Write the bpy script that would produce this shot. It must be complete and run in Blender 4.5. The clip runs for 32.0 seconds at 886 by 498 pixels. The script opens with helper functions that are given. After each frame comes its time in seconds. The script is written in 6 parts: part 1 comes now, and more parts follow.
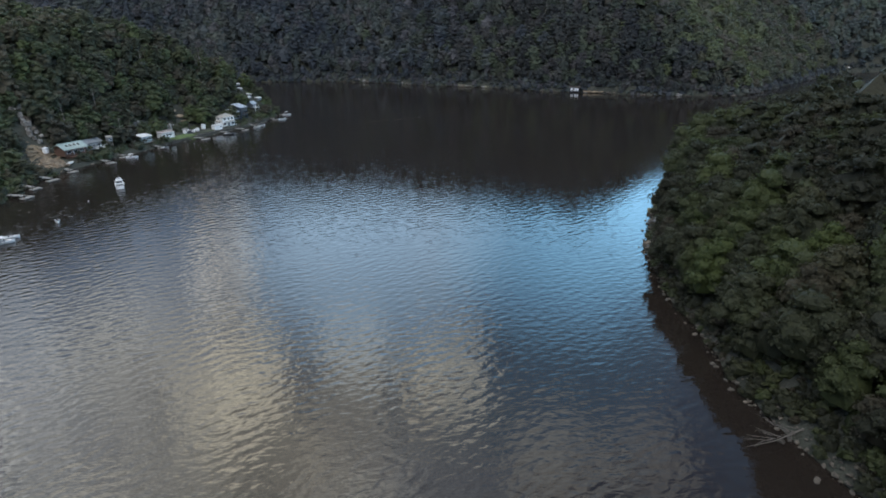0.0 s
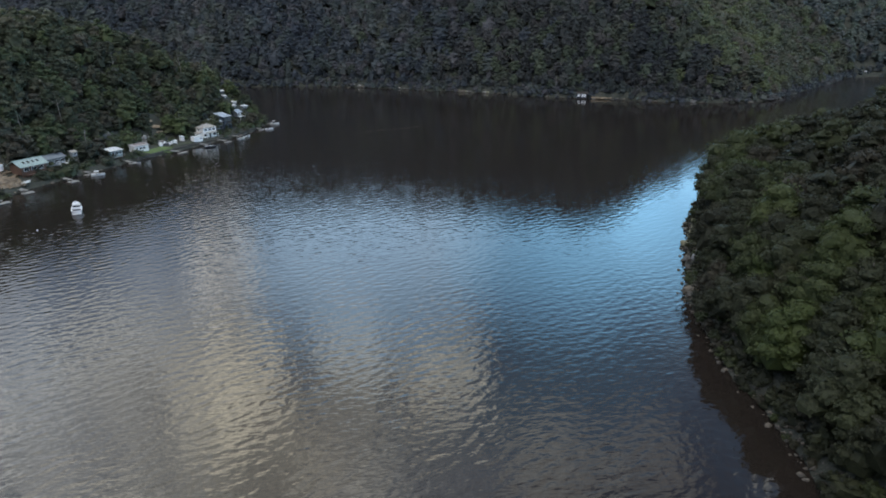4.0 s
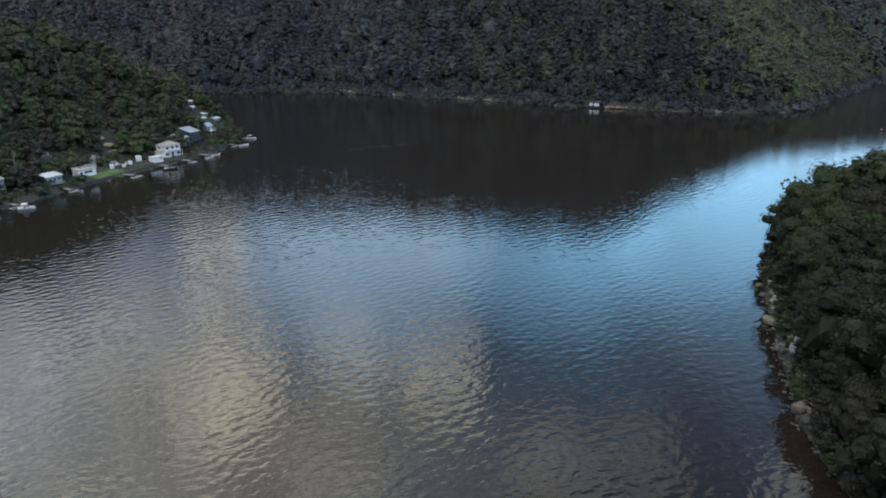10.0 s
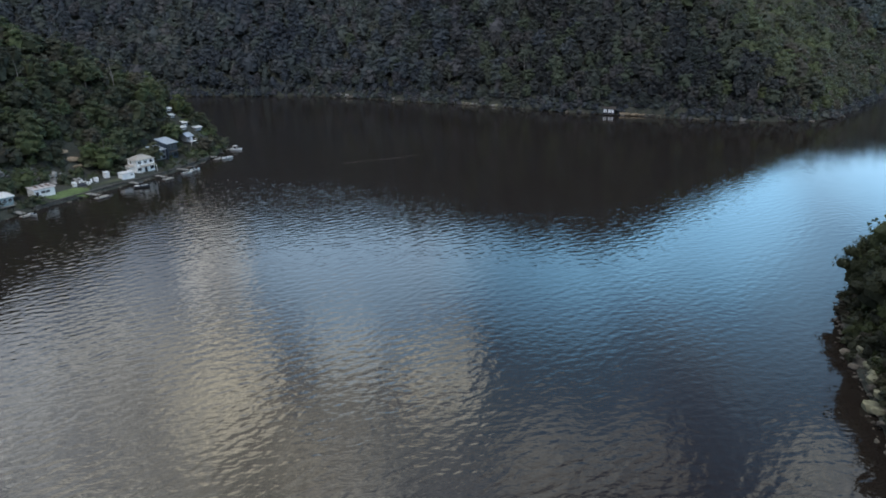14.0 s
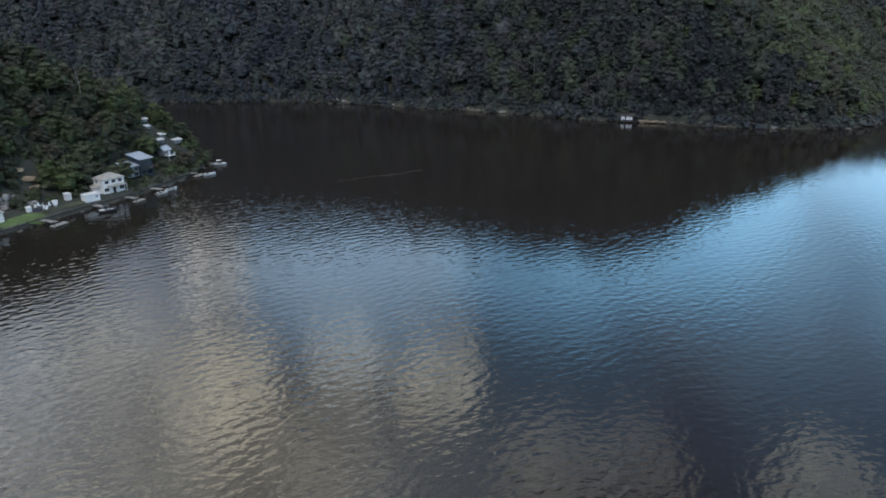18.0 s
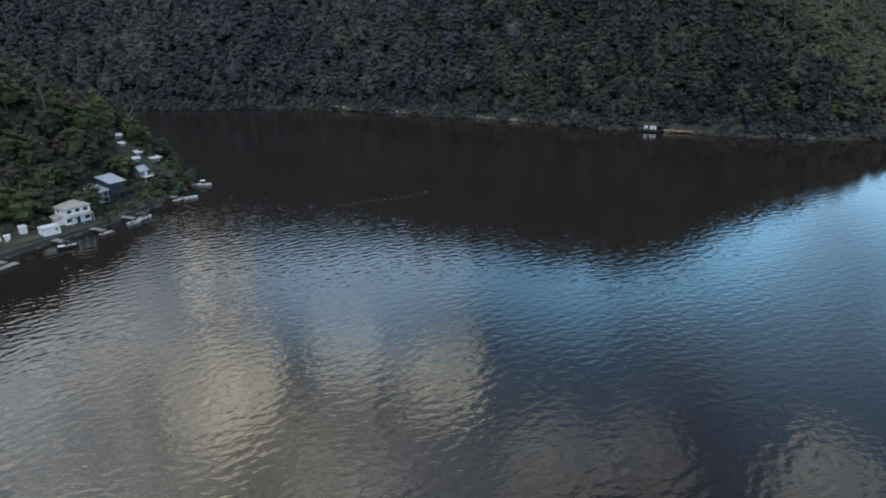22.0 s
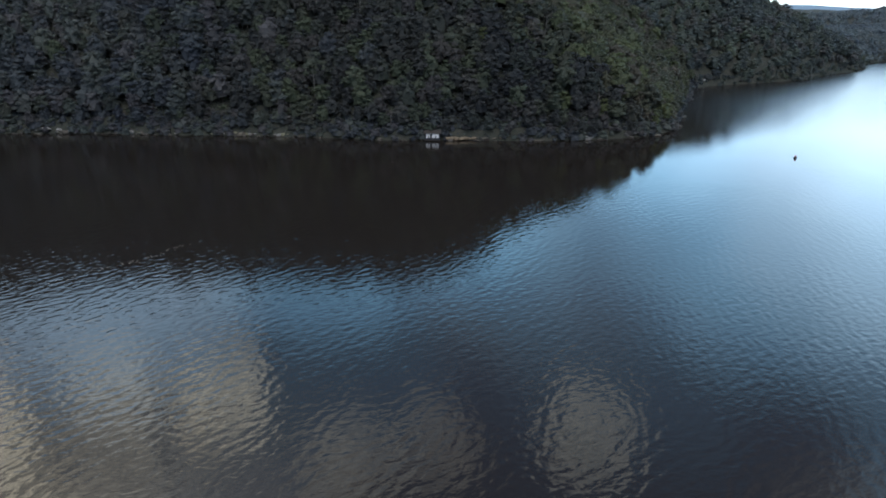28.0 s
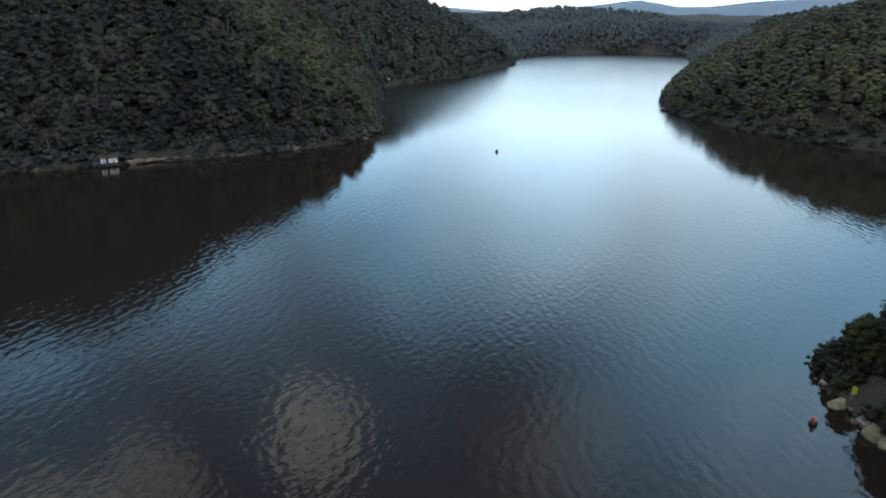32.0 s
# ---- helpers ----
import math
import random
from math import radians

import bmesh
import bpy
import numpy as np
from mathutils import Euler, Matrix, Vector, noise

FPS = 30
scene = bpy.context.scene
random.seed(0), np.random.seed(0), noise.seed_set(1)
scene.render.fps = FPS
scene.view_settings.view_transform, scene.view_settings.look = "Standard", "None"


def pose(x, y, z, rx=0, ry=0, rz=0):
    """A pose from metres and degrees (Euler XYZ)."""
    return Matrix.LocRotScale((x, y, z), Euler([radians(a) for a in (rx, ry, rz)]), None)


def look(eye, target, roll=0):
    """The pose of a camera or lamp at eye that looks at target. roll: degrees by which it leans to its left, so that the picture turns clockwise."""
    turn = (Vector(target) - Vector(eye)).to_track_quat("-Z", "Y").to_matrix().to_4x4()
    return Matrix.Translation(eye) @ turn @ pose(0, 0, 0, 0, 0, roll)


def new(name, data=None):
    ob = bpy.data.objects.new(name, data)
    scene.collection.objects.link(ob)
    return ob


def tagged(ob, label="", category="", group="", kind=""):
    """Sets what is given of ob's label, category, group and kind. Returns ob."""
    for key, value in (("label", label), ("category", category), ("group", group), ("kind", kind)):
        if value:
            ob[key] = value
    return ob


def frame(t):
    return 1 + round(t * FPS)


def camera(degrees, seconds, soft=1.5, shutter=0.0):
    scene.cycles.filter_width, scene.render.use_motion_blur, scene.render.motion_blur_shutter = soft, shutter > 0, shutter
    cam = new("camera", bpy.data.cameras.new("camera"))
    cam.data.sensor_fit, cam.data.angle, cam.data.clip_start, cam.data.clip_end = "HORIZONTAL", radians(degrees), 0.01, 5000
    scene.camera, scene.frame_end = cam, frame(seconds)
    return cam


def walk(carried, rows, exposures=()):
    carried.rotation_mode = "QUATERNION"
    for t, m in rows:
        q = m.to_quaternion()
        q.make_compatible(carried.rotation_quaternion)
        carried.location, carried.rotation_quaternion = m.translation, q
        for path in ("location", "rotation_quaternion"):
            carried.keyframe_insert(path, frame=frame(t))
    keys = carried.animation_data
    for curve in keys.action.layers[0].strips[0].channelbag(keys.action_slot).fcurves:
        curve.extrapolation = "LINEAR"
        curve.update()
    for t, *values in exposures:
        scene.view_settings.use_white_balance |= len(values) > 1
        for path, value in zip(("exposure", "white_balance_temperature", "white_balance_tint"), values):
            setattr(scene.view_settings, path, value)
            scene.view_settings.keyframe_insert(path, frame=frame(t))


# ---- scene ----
cam = camera(67.0, 32.0, soft=1.8)
EXPOSURES = [(0.0, 0.15, 6350, 10), (6.0, 0.13, 6350, 10), (14.0, 0.05, 6320, 10), (18.0, -0.03, 6280, 10), (23.0, -0.06, 6250, 10), (28.0, -0.2, 6350, 10), (32.0, -0.34, 6700, 10)]
PATH = [
    (0, (-20.877, -21.373, 54.068), (-20.305, -19.581, 53.392), -0.3),
    (1, (-19.002, -14.818, 54.06), (-18.429, -13.025, 53.384), -0.4),
    (2, (-17.124, -8.14, 54.034), (-16.549, -6.347, 53.359), -0.3),
    (3, (-15.064, -1.448, 54.031), (-14.487, 0.345, 53.357), -0.3),
    (3.5, (-14.073, 1.514, 53.972), (-13.497, 3.307, 53.299), -0.3),
    (5.5, (-10.456, 15.1, 53.968), (-9.875, 16.892, 53.296), -0.2),
    (6, (-9.439, 18.628, 53.987), (-8.857, 20.42, 53.315), -0.2),
    (7, (-7.423, 25.426, 53.991), (-6.84, 27.217, 53.319), -0.2),
    (8, (-5.543, 32.094, 54.099), (-4.957, 33.884, 53.426), -0.1),
    (9, (-3.653, 38.873, 54.012), (-3.066, 40.663, 53.339), -0.1),
    (10, (-1.822, 45.641, 53.948), (-1.232, 47.429, 53.275), -0.1),
    (11, (0.062, 52.616, 53.982), (0.653, 54.404, 53.307), -0.0),
    (12, (1.642, 59.374, 53.885), (2.235, 61.161, 53.21), 0.0),
    (13, (3.665, 66.18, 53.987), (4.257, 67.967, 53.312), 0.1),
    (14, (5.302, 73.106, 53.963), (5.894, 74.893, 53.287), 0.1),
    (14.5, (6.147, 76.494, 53.873), (6.74, 78.281, 53.197), 0.0),
    (16.5, (9.494, 89.917, 53.12), (10.086, 91.705, 52.448), -0.0),
    (17, (10.148, 93.938, 53.002), (10.742, 95.726, 52.331), -0.0),
    (18, (10.961, 101.553, 52.726), (11.559, 103.339, 52.055), 0.0),
    (19, (12.172, 108.733, 52.526), (12.771, 110.519, 51.855), 0.1),
    (20, (13.585, 115.242, 52.575), (14.183, 117.028, 51.904), 0.0),
    (21, (15.376, 121.565, 53.086), (15.97, 123.352, 52.413), -0.0),
    (22, (17.684, 128.414, 53.999), (18.272, 130.202, 53.322), -0.2),
    (22.5, (18.656, 131.848, 54.208), (19.249, 133.634, 53.53), -0.2),
    (23, (19.329, 135.305, 54.29), (19.944, 137.083, 53.61), -0.2),
    (23.5, (19.842, 138.83, 54.436), (20.502, 140.591, 53.755), -0.1),
    (24, (20.63, 142.157, 54.618), (21.351, 143.894, 53.936), -0.1),
    (24.5, (22.117, 145.521, 54.76), (22.895, 147.231, 54.076), -0.0),
    (25, (23.511, 149.006, 54.799), (24.348, 150.688, 54.113), 0.1),
    (25.5, (24.472, 152.357, 54.737), (25.368, 154.008, 54.051), 0.1),
    (27.5, (29.64, 164.907, 53.125), (30.76, 166.42, 52.448), 0.2),
    (28, (31.038, 167.684, 53.01), (32.216, 169.152, 52.334), 0.2),
    (28.5, (32.435, 170.383, 53.004), (33.681, 171.794, 52.328), 0.2),
    (29, (33.924, 173.081, 53.022), (35.235, 174.43, 52.346), 0.3),
    (29.5, (35.37, 175.749, 53.014), (36.745, 177.034, 52.338), 0.3),
    (30, (36.797, 178.416, 52.915), (38.24, 179.624, 52.24), 0.4),
    (30.5, (38.274, 181.337, 52.668), (39.791, 182.452, 51.994), 0.5),
    (31, (39.772, 184.377, 52.248), (41.36, 185.391, 51.578), 0.5),
    (31.5, (41.485, 187.162, 52.094), (43.14, 188.063, 51.426), 0.5),
    (32, (43.366, 189.929, 52.151), (45.083, 190.708, 51.484), 0.6),
]
walk(cam, [(t, look(eye, target, roll)) for t, eye, target, roll in PATH], EXPOSURES)

# ---------------------------------------------------------------- world, sun
def world_sky():
    w = bpy.data.worlds.new("sky")
    scene.world = w
    w.use_nodes = True
    nt = w.node_tree
    N, L = nt.nodes, nt.links
    N.clear()
    out = N.new("ShaderNodeOutputWorld")
    bg = N.new("ShaderNodeBackground")
    sky = N.new("ShaderNodeTexSky")
    sky.sky_type, sky.sun_disc = "NISHITA", False
    sky.sun_elevation, sky.sun_rotation = radians(SUN_EL), radians(SUN_AZ)
    sky.air_density, sky.dust_density, sky.ozone_density = 1.0, 1.2, 2.0
    co = N.new("ShaderNodeTexCoord")
    # base: the sky's blue lifted by thin high cloud
    scaled = N.new("ShaderNodeVectorMath")
    scaled.operation = "SCALE"
    scaled.inputs["Scale"].default_value = SKY
    L.new(sky.outputs[0], scaled.inputs[0])
    noise1 = N.new("ShaderNodeTexNoise")
    noise1.inputs["Scale"].default_value, noise1.inputs["Detail"].default_value = 12.0, 5
    L.new(co.outputs["Generated"], noise1.inputs["Vector"])
    sub = N.new("ShaderNodeVectorMath")
    sub.operation = "SUBTRACT"
    sub.inputs[1].default_value = (0.5, 0.5, 0.5)
    L.new(noise1.outputs["Color"], sub.inputs[0])
    mad = N.new("ShaderNodeVectorMath")
    mad.operation = "MULTIPLY_ADD"
    mad.inputs[1].default_value = (0.10, 0.10, 0.08)
    L.new(sub.outputs[0], mad.inputs[0])
    L.new(co.outputs["Generated"], mad.inputs[2])
    unit = N.new("ShaderNodeVectorMath")
    unit.operation = "NORMALIZE"
    L.new(mad.outputs[0], unit.inputs[0])
    cloud, clear = None, None

    def plus(a, b):
        add = N.new("ShaderNodeVectorMath")
        add.operation = "ADD"
        L.new(a, add.inputs[0])
        L.new(b, add.inputs[1])
        return add.outputs[0]

    def coloured(value, rgb):
        v = N.new("ShaderNodeVectorMath")
        v.operation = "SCALE"
        v.inputs[0].default_value = rgb
        L.new(value, v.inputs["Scale"])
        return v.outputs[0]

    # drifting cloud: azimuth, elevation, outer and inner radius in degrees, strength, colour
    for az, el, ro, ri, a, rgb in CLOUDS:
        c = (math.sin(radians(az)) * math.cos(radians(el)), math.cos(radians(az)) * math.cos(radians(el)), math.sin(radians(el)))
        dot = N.new("ShaderNodeVectorMath")
        dot.operation = "DOT_PRODUCT"
        dot.inputs[1].default_value = c
        L.new(unit.outputs[0], dot.inputs[0])
        mr = N.new("ShaderNodeMapRange")
        mr.interpolation_type = "SMOOTHSTEP"
        for k, v in zip(("From Min", "From Max", "To Min", "To Max"), (math.cos(radians(ro)), math.cos(radians(ri)), 0, a)):
            mr.inputs[k].default_value = v
        L.new(dot.outputs["Value"], mr.inputs["Value"])
        one = coloured(mr.outputs[0], rgb)
        if rgb in (WARM, GREY):
            cloud = one if cloud is None else plus(cloud, one)
        else:
            clear = one if clear is None else plus(clear, one)
    # the cloud is broken into small puffs
    puffs = N.new("ShaderNodeTexNoise")
    puffs.inputs["Scale"].default_value, puffs.inputs["Detail"].default_value = 26.0, 5
    L.new(mad.outputs[0], puffs.inputs["Vector"])
    pm = N.new("ShaderNodeMapRange")
    for k, v in zip(("From Min", "From Max", "To Min", "To Max"), (0.32, 0.68, 0.45, 1.55)):
        pm.inputs[k].default_value = v
    L.new(puffs.outputs[0], pm.inputs["Value"])
    broken = N.new("ShaderNodeVectorMath")
    broken.operation = "SCALE"
    L.new(cloud, broken.inputs[0])
    L.new(pm.outputs[0], broken.inputs["Scale"])
    total = plus(broken.outputs[0], clear)
    # a thin broken layer all over the sky
    noise2 = N.new("ShaderNodeTexNoise")
    noise2.inputs["Scale"].default_value, noise2.inputs["Detail"].default_value = 3.0, 6
    L.new(mad.outputs[0], noise2.inputs["Vector"])
    layer = N.new("ShaderNodeMapRange")
    for k, v in zip(("From Min", "From Max", "To Min", "To Max"), (0.42, 0.75, 0.0, 0.25)):
        layer.inputs[k].default_value = v
    L.new(noise2.outputs[0], layer.inputs["Value"])
    tint = N.new("ShaderNodeVectorMath")
    tint.operation = "ADD"
    L.new(total, tint.inputs[0])
    L.new(coloured(layer.outputs[0], WARM), tint.inputs[1])
    # pale haze along the horizon
    sep = N.new("ShaderNodeSeparateXYZ")
    L.new(co.outputs["Generated"], sep.inputs[0])
    hz = N.new("ShaderNodeMapRange")
    hz.interpolation_type = "SMOOTHSTEP"
    for k, v in zip(("From Min", "From Max", "To Min", "To Max"), (0.30, 0.0, 0.0, 1.0)):
        hz.inputs[k].default_value = v
    L.new(sep.outputs[2], hz.inputs["Value"])
    pale = N.new("ShaderNodeVectorMath")
    pale.operation = "SCALE"
    pale.inputs[0].default_value = HAZE_RGB
    L.new(hz.outputs[0], pale.inputs["Scale"])
    s1 = N.new("ShaderNodeVectorMath")
    s1.operation = "ADD"
    L.new(scaled.outputs[0], s1.inputs[0])
    L.new(tint.outputs[0], s1.inputs[1])
    s2 = N.new("ShaderNodeVectorMath")
    s2.operation = "ADD"
    L.new(s1.outputs[0], s2.inputs[0])
    L.new(pale.outputs[0], s2.inputs[1])
    L.new(s2.outputs[0], bg.inputs["Color"])
    bg.inputs["Strength"].default_value = 1.0
    L.new(bg.outputs[0], out.inputs[0])


SUN_EL, SUN_AZ = 60.0, 208.0
SKY = 0.135
WARM, BLUE = (1.0, 0.90, 0.67), (0.32, 0.75, 1.11)
HAZE_RGB = (0.68, 0.82, 0.92)
PALEBLUE = (0.60, 0.88, 1.12)
GREY = (0.92, 0.96, 0.95)
SKYBLUE = (0.36, 0.77, 1.12)
CLOUDS = [(-1.4, 30.1, 6.0, 0.3, 3.0, WARM), (18.3, 31.1, 4.6, 0.2, 2.6, WARM), (10.3, 29.5, 4.6, 0.2, 1.3, WARM), (-11, 25.8, 6, 0.3, 1.2, WARM),
          (-2, 20.0, 4.4, 0.2, 1.15, WARM), (53, 34.6, 5.2, 0.3, 1.1, WARM), (-27, 36.5, 22, 7, 1.4, GREY), (-4, 24.5, 6, 1, 0.3, GREY), (-20, 23.5, 8, 1, 0.55, GREY), (-8, 22, 6.5, 1, 0.6, GREY),
          (14, 43, 12, 1, 1.0, GREY), (8, 37, 7, 1, 0.7, WARM), (-20, 29, 4.5, 0.3, 0.9, WARM), (-16, 38, 5, 0.3, 1.0, WARM), (-28, 36, 5, 0.3, 1.0, WARM),
          (-33, 28, 5, 0.3, 0.9, WARM), (-24, 42, 5, 0.3, 1.0, WARM), (-6, 42.5, 16, 4, 1.5, WARM), (29, 38, 6, 0.4, 1.1, WARM), (38, 36.5, 5, 0.5, 0.7, WARM), (77, 36, 7, 0.5, 0.35, WARM), (98, 32, 9, 1, 0.4, GREY), (8.7, 28, 4, 0.3, 0.5, WARM),
          (39, 8, 21, 4, 1.2, BLUE), (40, 15.5, 9, 3, 0.8, BLUE), (67, 15, 16, 3, 1.5, SKYBLUE), (56, 9, 9, 2, 0.7, SKYBLUE), (11, 20, 13, 3, 1.6, PALEBLUE), (28, 19, 11, 2, 1.1, BLUE), (46, 22, 9, 2, 0.3, BLUE),
          (29, 29, 13, 4, 0.3, BLUE), (94, 14, 28, 5, 1.45, SKYBLUE), (98, 33, 22, 3, 0.9, SKYBLUE), (56, 27, 15, 3, 0.30, BLUE), (80, 3, 26, 2, 1.05, (1.0, 0.98, 0.95))]
world_sky()
sun = new("sun", bpy.data.lights.new("sun", "SUN"))
sun.data.energy, sun.data.angle, sun.data.color = 1.6, radians(45), (0.98, 0.98, 0.95)
sun.matrix_world = look((0, 0, 300), (0 - 300 * math.sin(radians(SUN_AZ)) * math.cos(radians(SUN_EL)), -300 * math.cos(radians(SUN_AZ)) * math.cos(radians(SUN_EL)), 300 - 300 * math.sin(radians(SUN_EL))))


# ---------------------------------------------------------------- materials
def material(name, rough=0.8, metal=0.0, ior=1.45):
    m = bpy.data.materials.new(name)
    m.use_nodes = True
    b = m.node_tree.nodes["Principled BSDF"]
    b.inputs["Roughness"].default_value, b.inputs["Metallic"].default_value, b.inputs["IOR"].default_value = rough, metal, ior
    return m, m.node_tree.nodes, m.node_tree.links, b


def tex(N, L, kind, scale, vec=None, **kw):
    n = N.new(kind)
    n.inputs["Scale"].default_value = scale
    for k, v in kw.items():
        n.inputs[k].default_value = v
    if vec is not None:
        L.new(vec, n.inputs["Vector"])
    return n


def ramp(N, L, fac, stops):
    r = N.new("ShaderNodeValToRGB")
    el = r.color_ramp.elements
    while len(el) < len(stops):
        el.new(0.5)
    for e, (p, c) in zip(el, stops):
        e.position, e.color = p, (*c, 1)
    L.new(fac, r.inputs[0])
    return r


def mixc(N, L, fac, a, b, mode="MIX"):
    m = N.new("ShaderNodeMix")
    m.data_type, m.blend_type = "RGBA", mode
    for sock, v in (("A", a), ("B", b)):
        i = [s for s in m.inputs if s.name == sock and s.type == "RGBA"][0]
        if isinstance(v, tuple):
            i.default_value = (*v, 1)
        else:
            L.new(v, i)
    f = [s for s in m.inputs if s.name == "Factor" and s.type == "VALUE"][0]
    if isinstance(fac, (int, float)):
        f.default_value = fac
    else:
        L.new(fac, f)
    return [s for s in m.outputs if s.type == "RGBA"][0]


def bump(N, L, b, height, strength, dist):
    n = N.new("ShaderNodeBump")
    n.inputs["Strength"].default_value, n.inputs["Distance"].default_value = strength, dist
    L.new(height, n.inputs["Height"])
    L.new(n.outputs[0], b.inputs["Normal"])
    return n


def foliage(name, dark, mid, light, odd, cell, grain=1.1):
    """Leaves that vary from crown to crown, from leaf to leaf, and in broad drifts."""
    m, N, L, b = material(name, 0.62, 0, 1.35)
    co = N.new("ShaderNodeNewGeometry")
    if cell:
        own = N.new("ShaderNodeAttribute")
        own.attribute_name = "tree_variety"
        own = own.outputs["Fac"]
    else:
        own = N.new("ShaderNodeObjectInfo").outputs["Random"]
    tree = ramp(N, L, own, ((0.0, dark), (0.42, mid), (0.70, light), (0.88, odd)))
    drift = tex(N, L, "ShaderNodeTexNoise", 1 / 60, co.outputs["Position"], Detail=3)
    dr = ramp(N, L, drift.outputs[0], ((0.35, (0.84, 0.86, 0.90)), (0.65, (1.15, 1.12, 0.99))))
    c = mixc(N, L, 1.0, tree.outputs[0], dr.outputs[0], "MULTIPLY")
    leaf = ramp(N, L, co.outputs["Random Per Island"], ((0.0, (0.89, 0.89, 0.89)), (1.0, (1.11, 1.11, 1.09))))
    c = mixc(N, L, 1.0, c, leaf.outputs[0], "MULTIPLY")
    # sprays of leaves, lighter; the shade in the gaps is painted into the colour
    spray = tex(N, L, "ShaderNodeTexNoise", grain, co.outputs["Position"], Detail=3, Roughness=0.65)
    spray_shade = ramp(N, L, spray.outputs[0], ((0.34, (0.76, 0.77, 0.78)), (0.52, (1.0, 1.0, 1.0)), (0.68, (1.22, 1.23, 1.18))))
    c = mixc(N, L, 1.0, c, spray_shade.outputs[0], "MULTIPLY")
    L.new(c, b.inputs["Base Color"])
    bump(N, L, b, spray.outputs[0], 0.7, 0.6 / grain)
    # light passes through the thin leaves
    tr = N.new("ShaderNodeBsdfTranslucent")
    L.new(c, tr.inputs["Color"])
    mx = N.new("ShaderNodeMixShader")
    mx.inputs[0].default_value = 0.32
    L.new(b.outputs[0], mx.inputs[1])
    L.new(tr.outputs[0], mx.inputs[2])
    L.new(mx.outputs[0], N["Material Output"].inputs["Surface"])
    return m


# far-bank leaves: the blue-grey is haze painted into the colour
LEAF_FAR_HAZED = foliage("eucalypt_leaves_far_hazed", (0.055, 0.063, 0.079), (0.066, 0.077, 0.089), (0.084, 0.100, 0.091), (0.090, 0.089, 0.099), True)
# distant leaves carry thicker haze in their colour, paler and bluer
LEAF_DISTANT_HAZED = foliage("eucalypt_leaves_distant_hazed", (0.110, 0.140, 0.168), (0.120, 0.152, 0.178), (0.128, 0.162, 0.180), (0.132, 0.152, 0.172), True)
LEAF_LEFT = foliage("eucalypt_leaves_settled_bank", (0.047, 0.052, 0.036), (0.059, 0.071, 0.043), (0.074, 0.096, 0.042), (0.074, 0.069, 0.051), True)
# far point: own olive tones, plus some haze mixed in as blue
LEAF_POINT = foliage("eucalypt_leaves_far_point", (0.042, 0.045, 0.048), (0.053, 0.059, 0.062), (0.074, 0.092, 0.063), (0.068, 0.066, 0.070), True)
# downstream slopes: lightened and blued in the colour to stand for haze
LEAF_DOWN_HAZED = foliage("eucalypt_leaves_downstream_hazed", (0.057, 0.070, 0.075), (0.070, 0.088, 0.086), (0.086, 0.108, 0.086), (0.088, 0.092, 0.092), True)
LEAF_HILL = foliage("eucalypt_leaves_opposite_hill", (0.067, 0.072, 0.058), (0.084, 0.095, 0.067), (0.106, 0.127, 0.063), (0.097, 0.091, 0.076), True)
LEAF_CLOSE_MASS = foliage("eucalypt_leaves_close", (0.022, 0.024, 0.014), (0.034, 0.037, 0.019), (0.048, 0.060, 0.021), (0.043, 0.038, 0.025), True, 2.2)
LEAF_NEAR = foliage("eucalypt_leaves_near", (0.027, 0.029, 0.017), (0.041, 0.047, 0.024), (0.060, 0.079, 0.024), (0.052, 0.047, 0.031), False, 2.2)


def bark_material():
    m, N, L, b = material("pale_bark", 0.85)
    co = N.new("ShaderNodeNewGeometry")
    n = tex(N, L, "ShaderNodeTexNoise", 1.3, co.outputs["Position"], Detail=4)
    r = ramp(N, L, n.outputs[0], ((0.3, (0.04, 0.034, 0.028)), (0.7, (0.16, 0.145, 0.125))))
    L.new(r.outputs[0], b.inputs["Base Color"])
    return m


BARK = bark_material()


def ground_material():
    m, N, L, b = material("forest_floor", 0.95)
    co = N.new("ShaderNodeNewGeometry")
    n = tex(N, L, "ShaderNodeTexNoise", 0.25, co.outputs["Position"], Detail=6)
    n2 = tex(N, L, "ShaderNodeTexNoise", 3.0, co.outputs["Position"], Detail=4)
    r = ramp(N, L, n.outputs[0], ((0.3, (0.030, 0.034, 0.026)), (0.5, (0.040, 0.043, 0.032)), (0.75, (0.056, 0.054, 0.043))))
    r2 = ramp(N, L, n2.outputs[0], ((0.3, (0.6, 0.6, 0.6)), (0.7, (1.3, 1.3, 1.3))))
    L.new(mixc(N, L, 1.0, r.outputs[0], r2.outputs[0], "MULTIPLY"), b.inputs["Base Color"])
    bump(N, L, b, n2.outputs[0], 0.8, 0.3)
    return m


RIPPLE_HEADING = 110


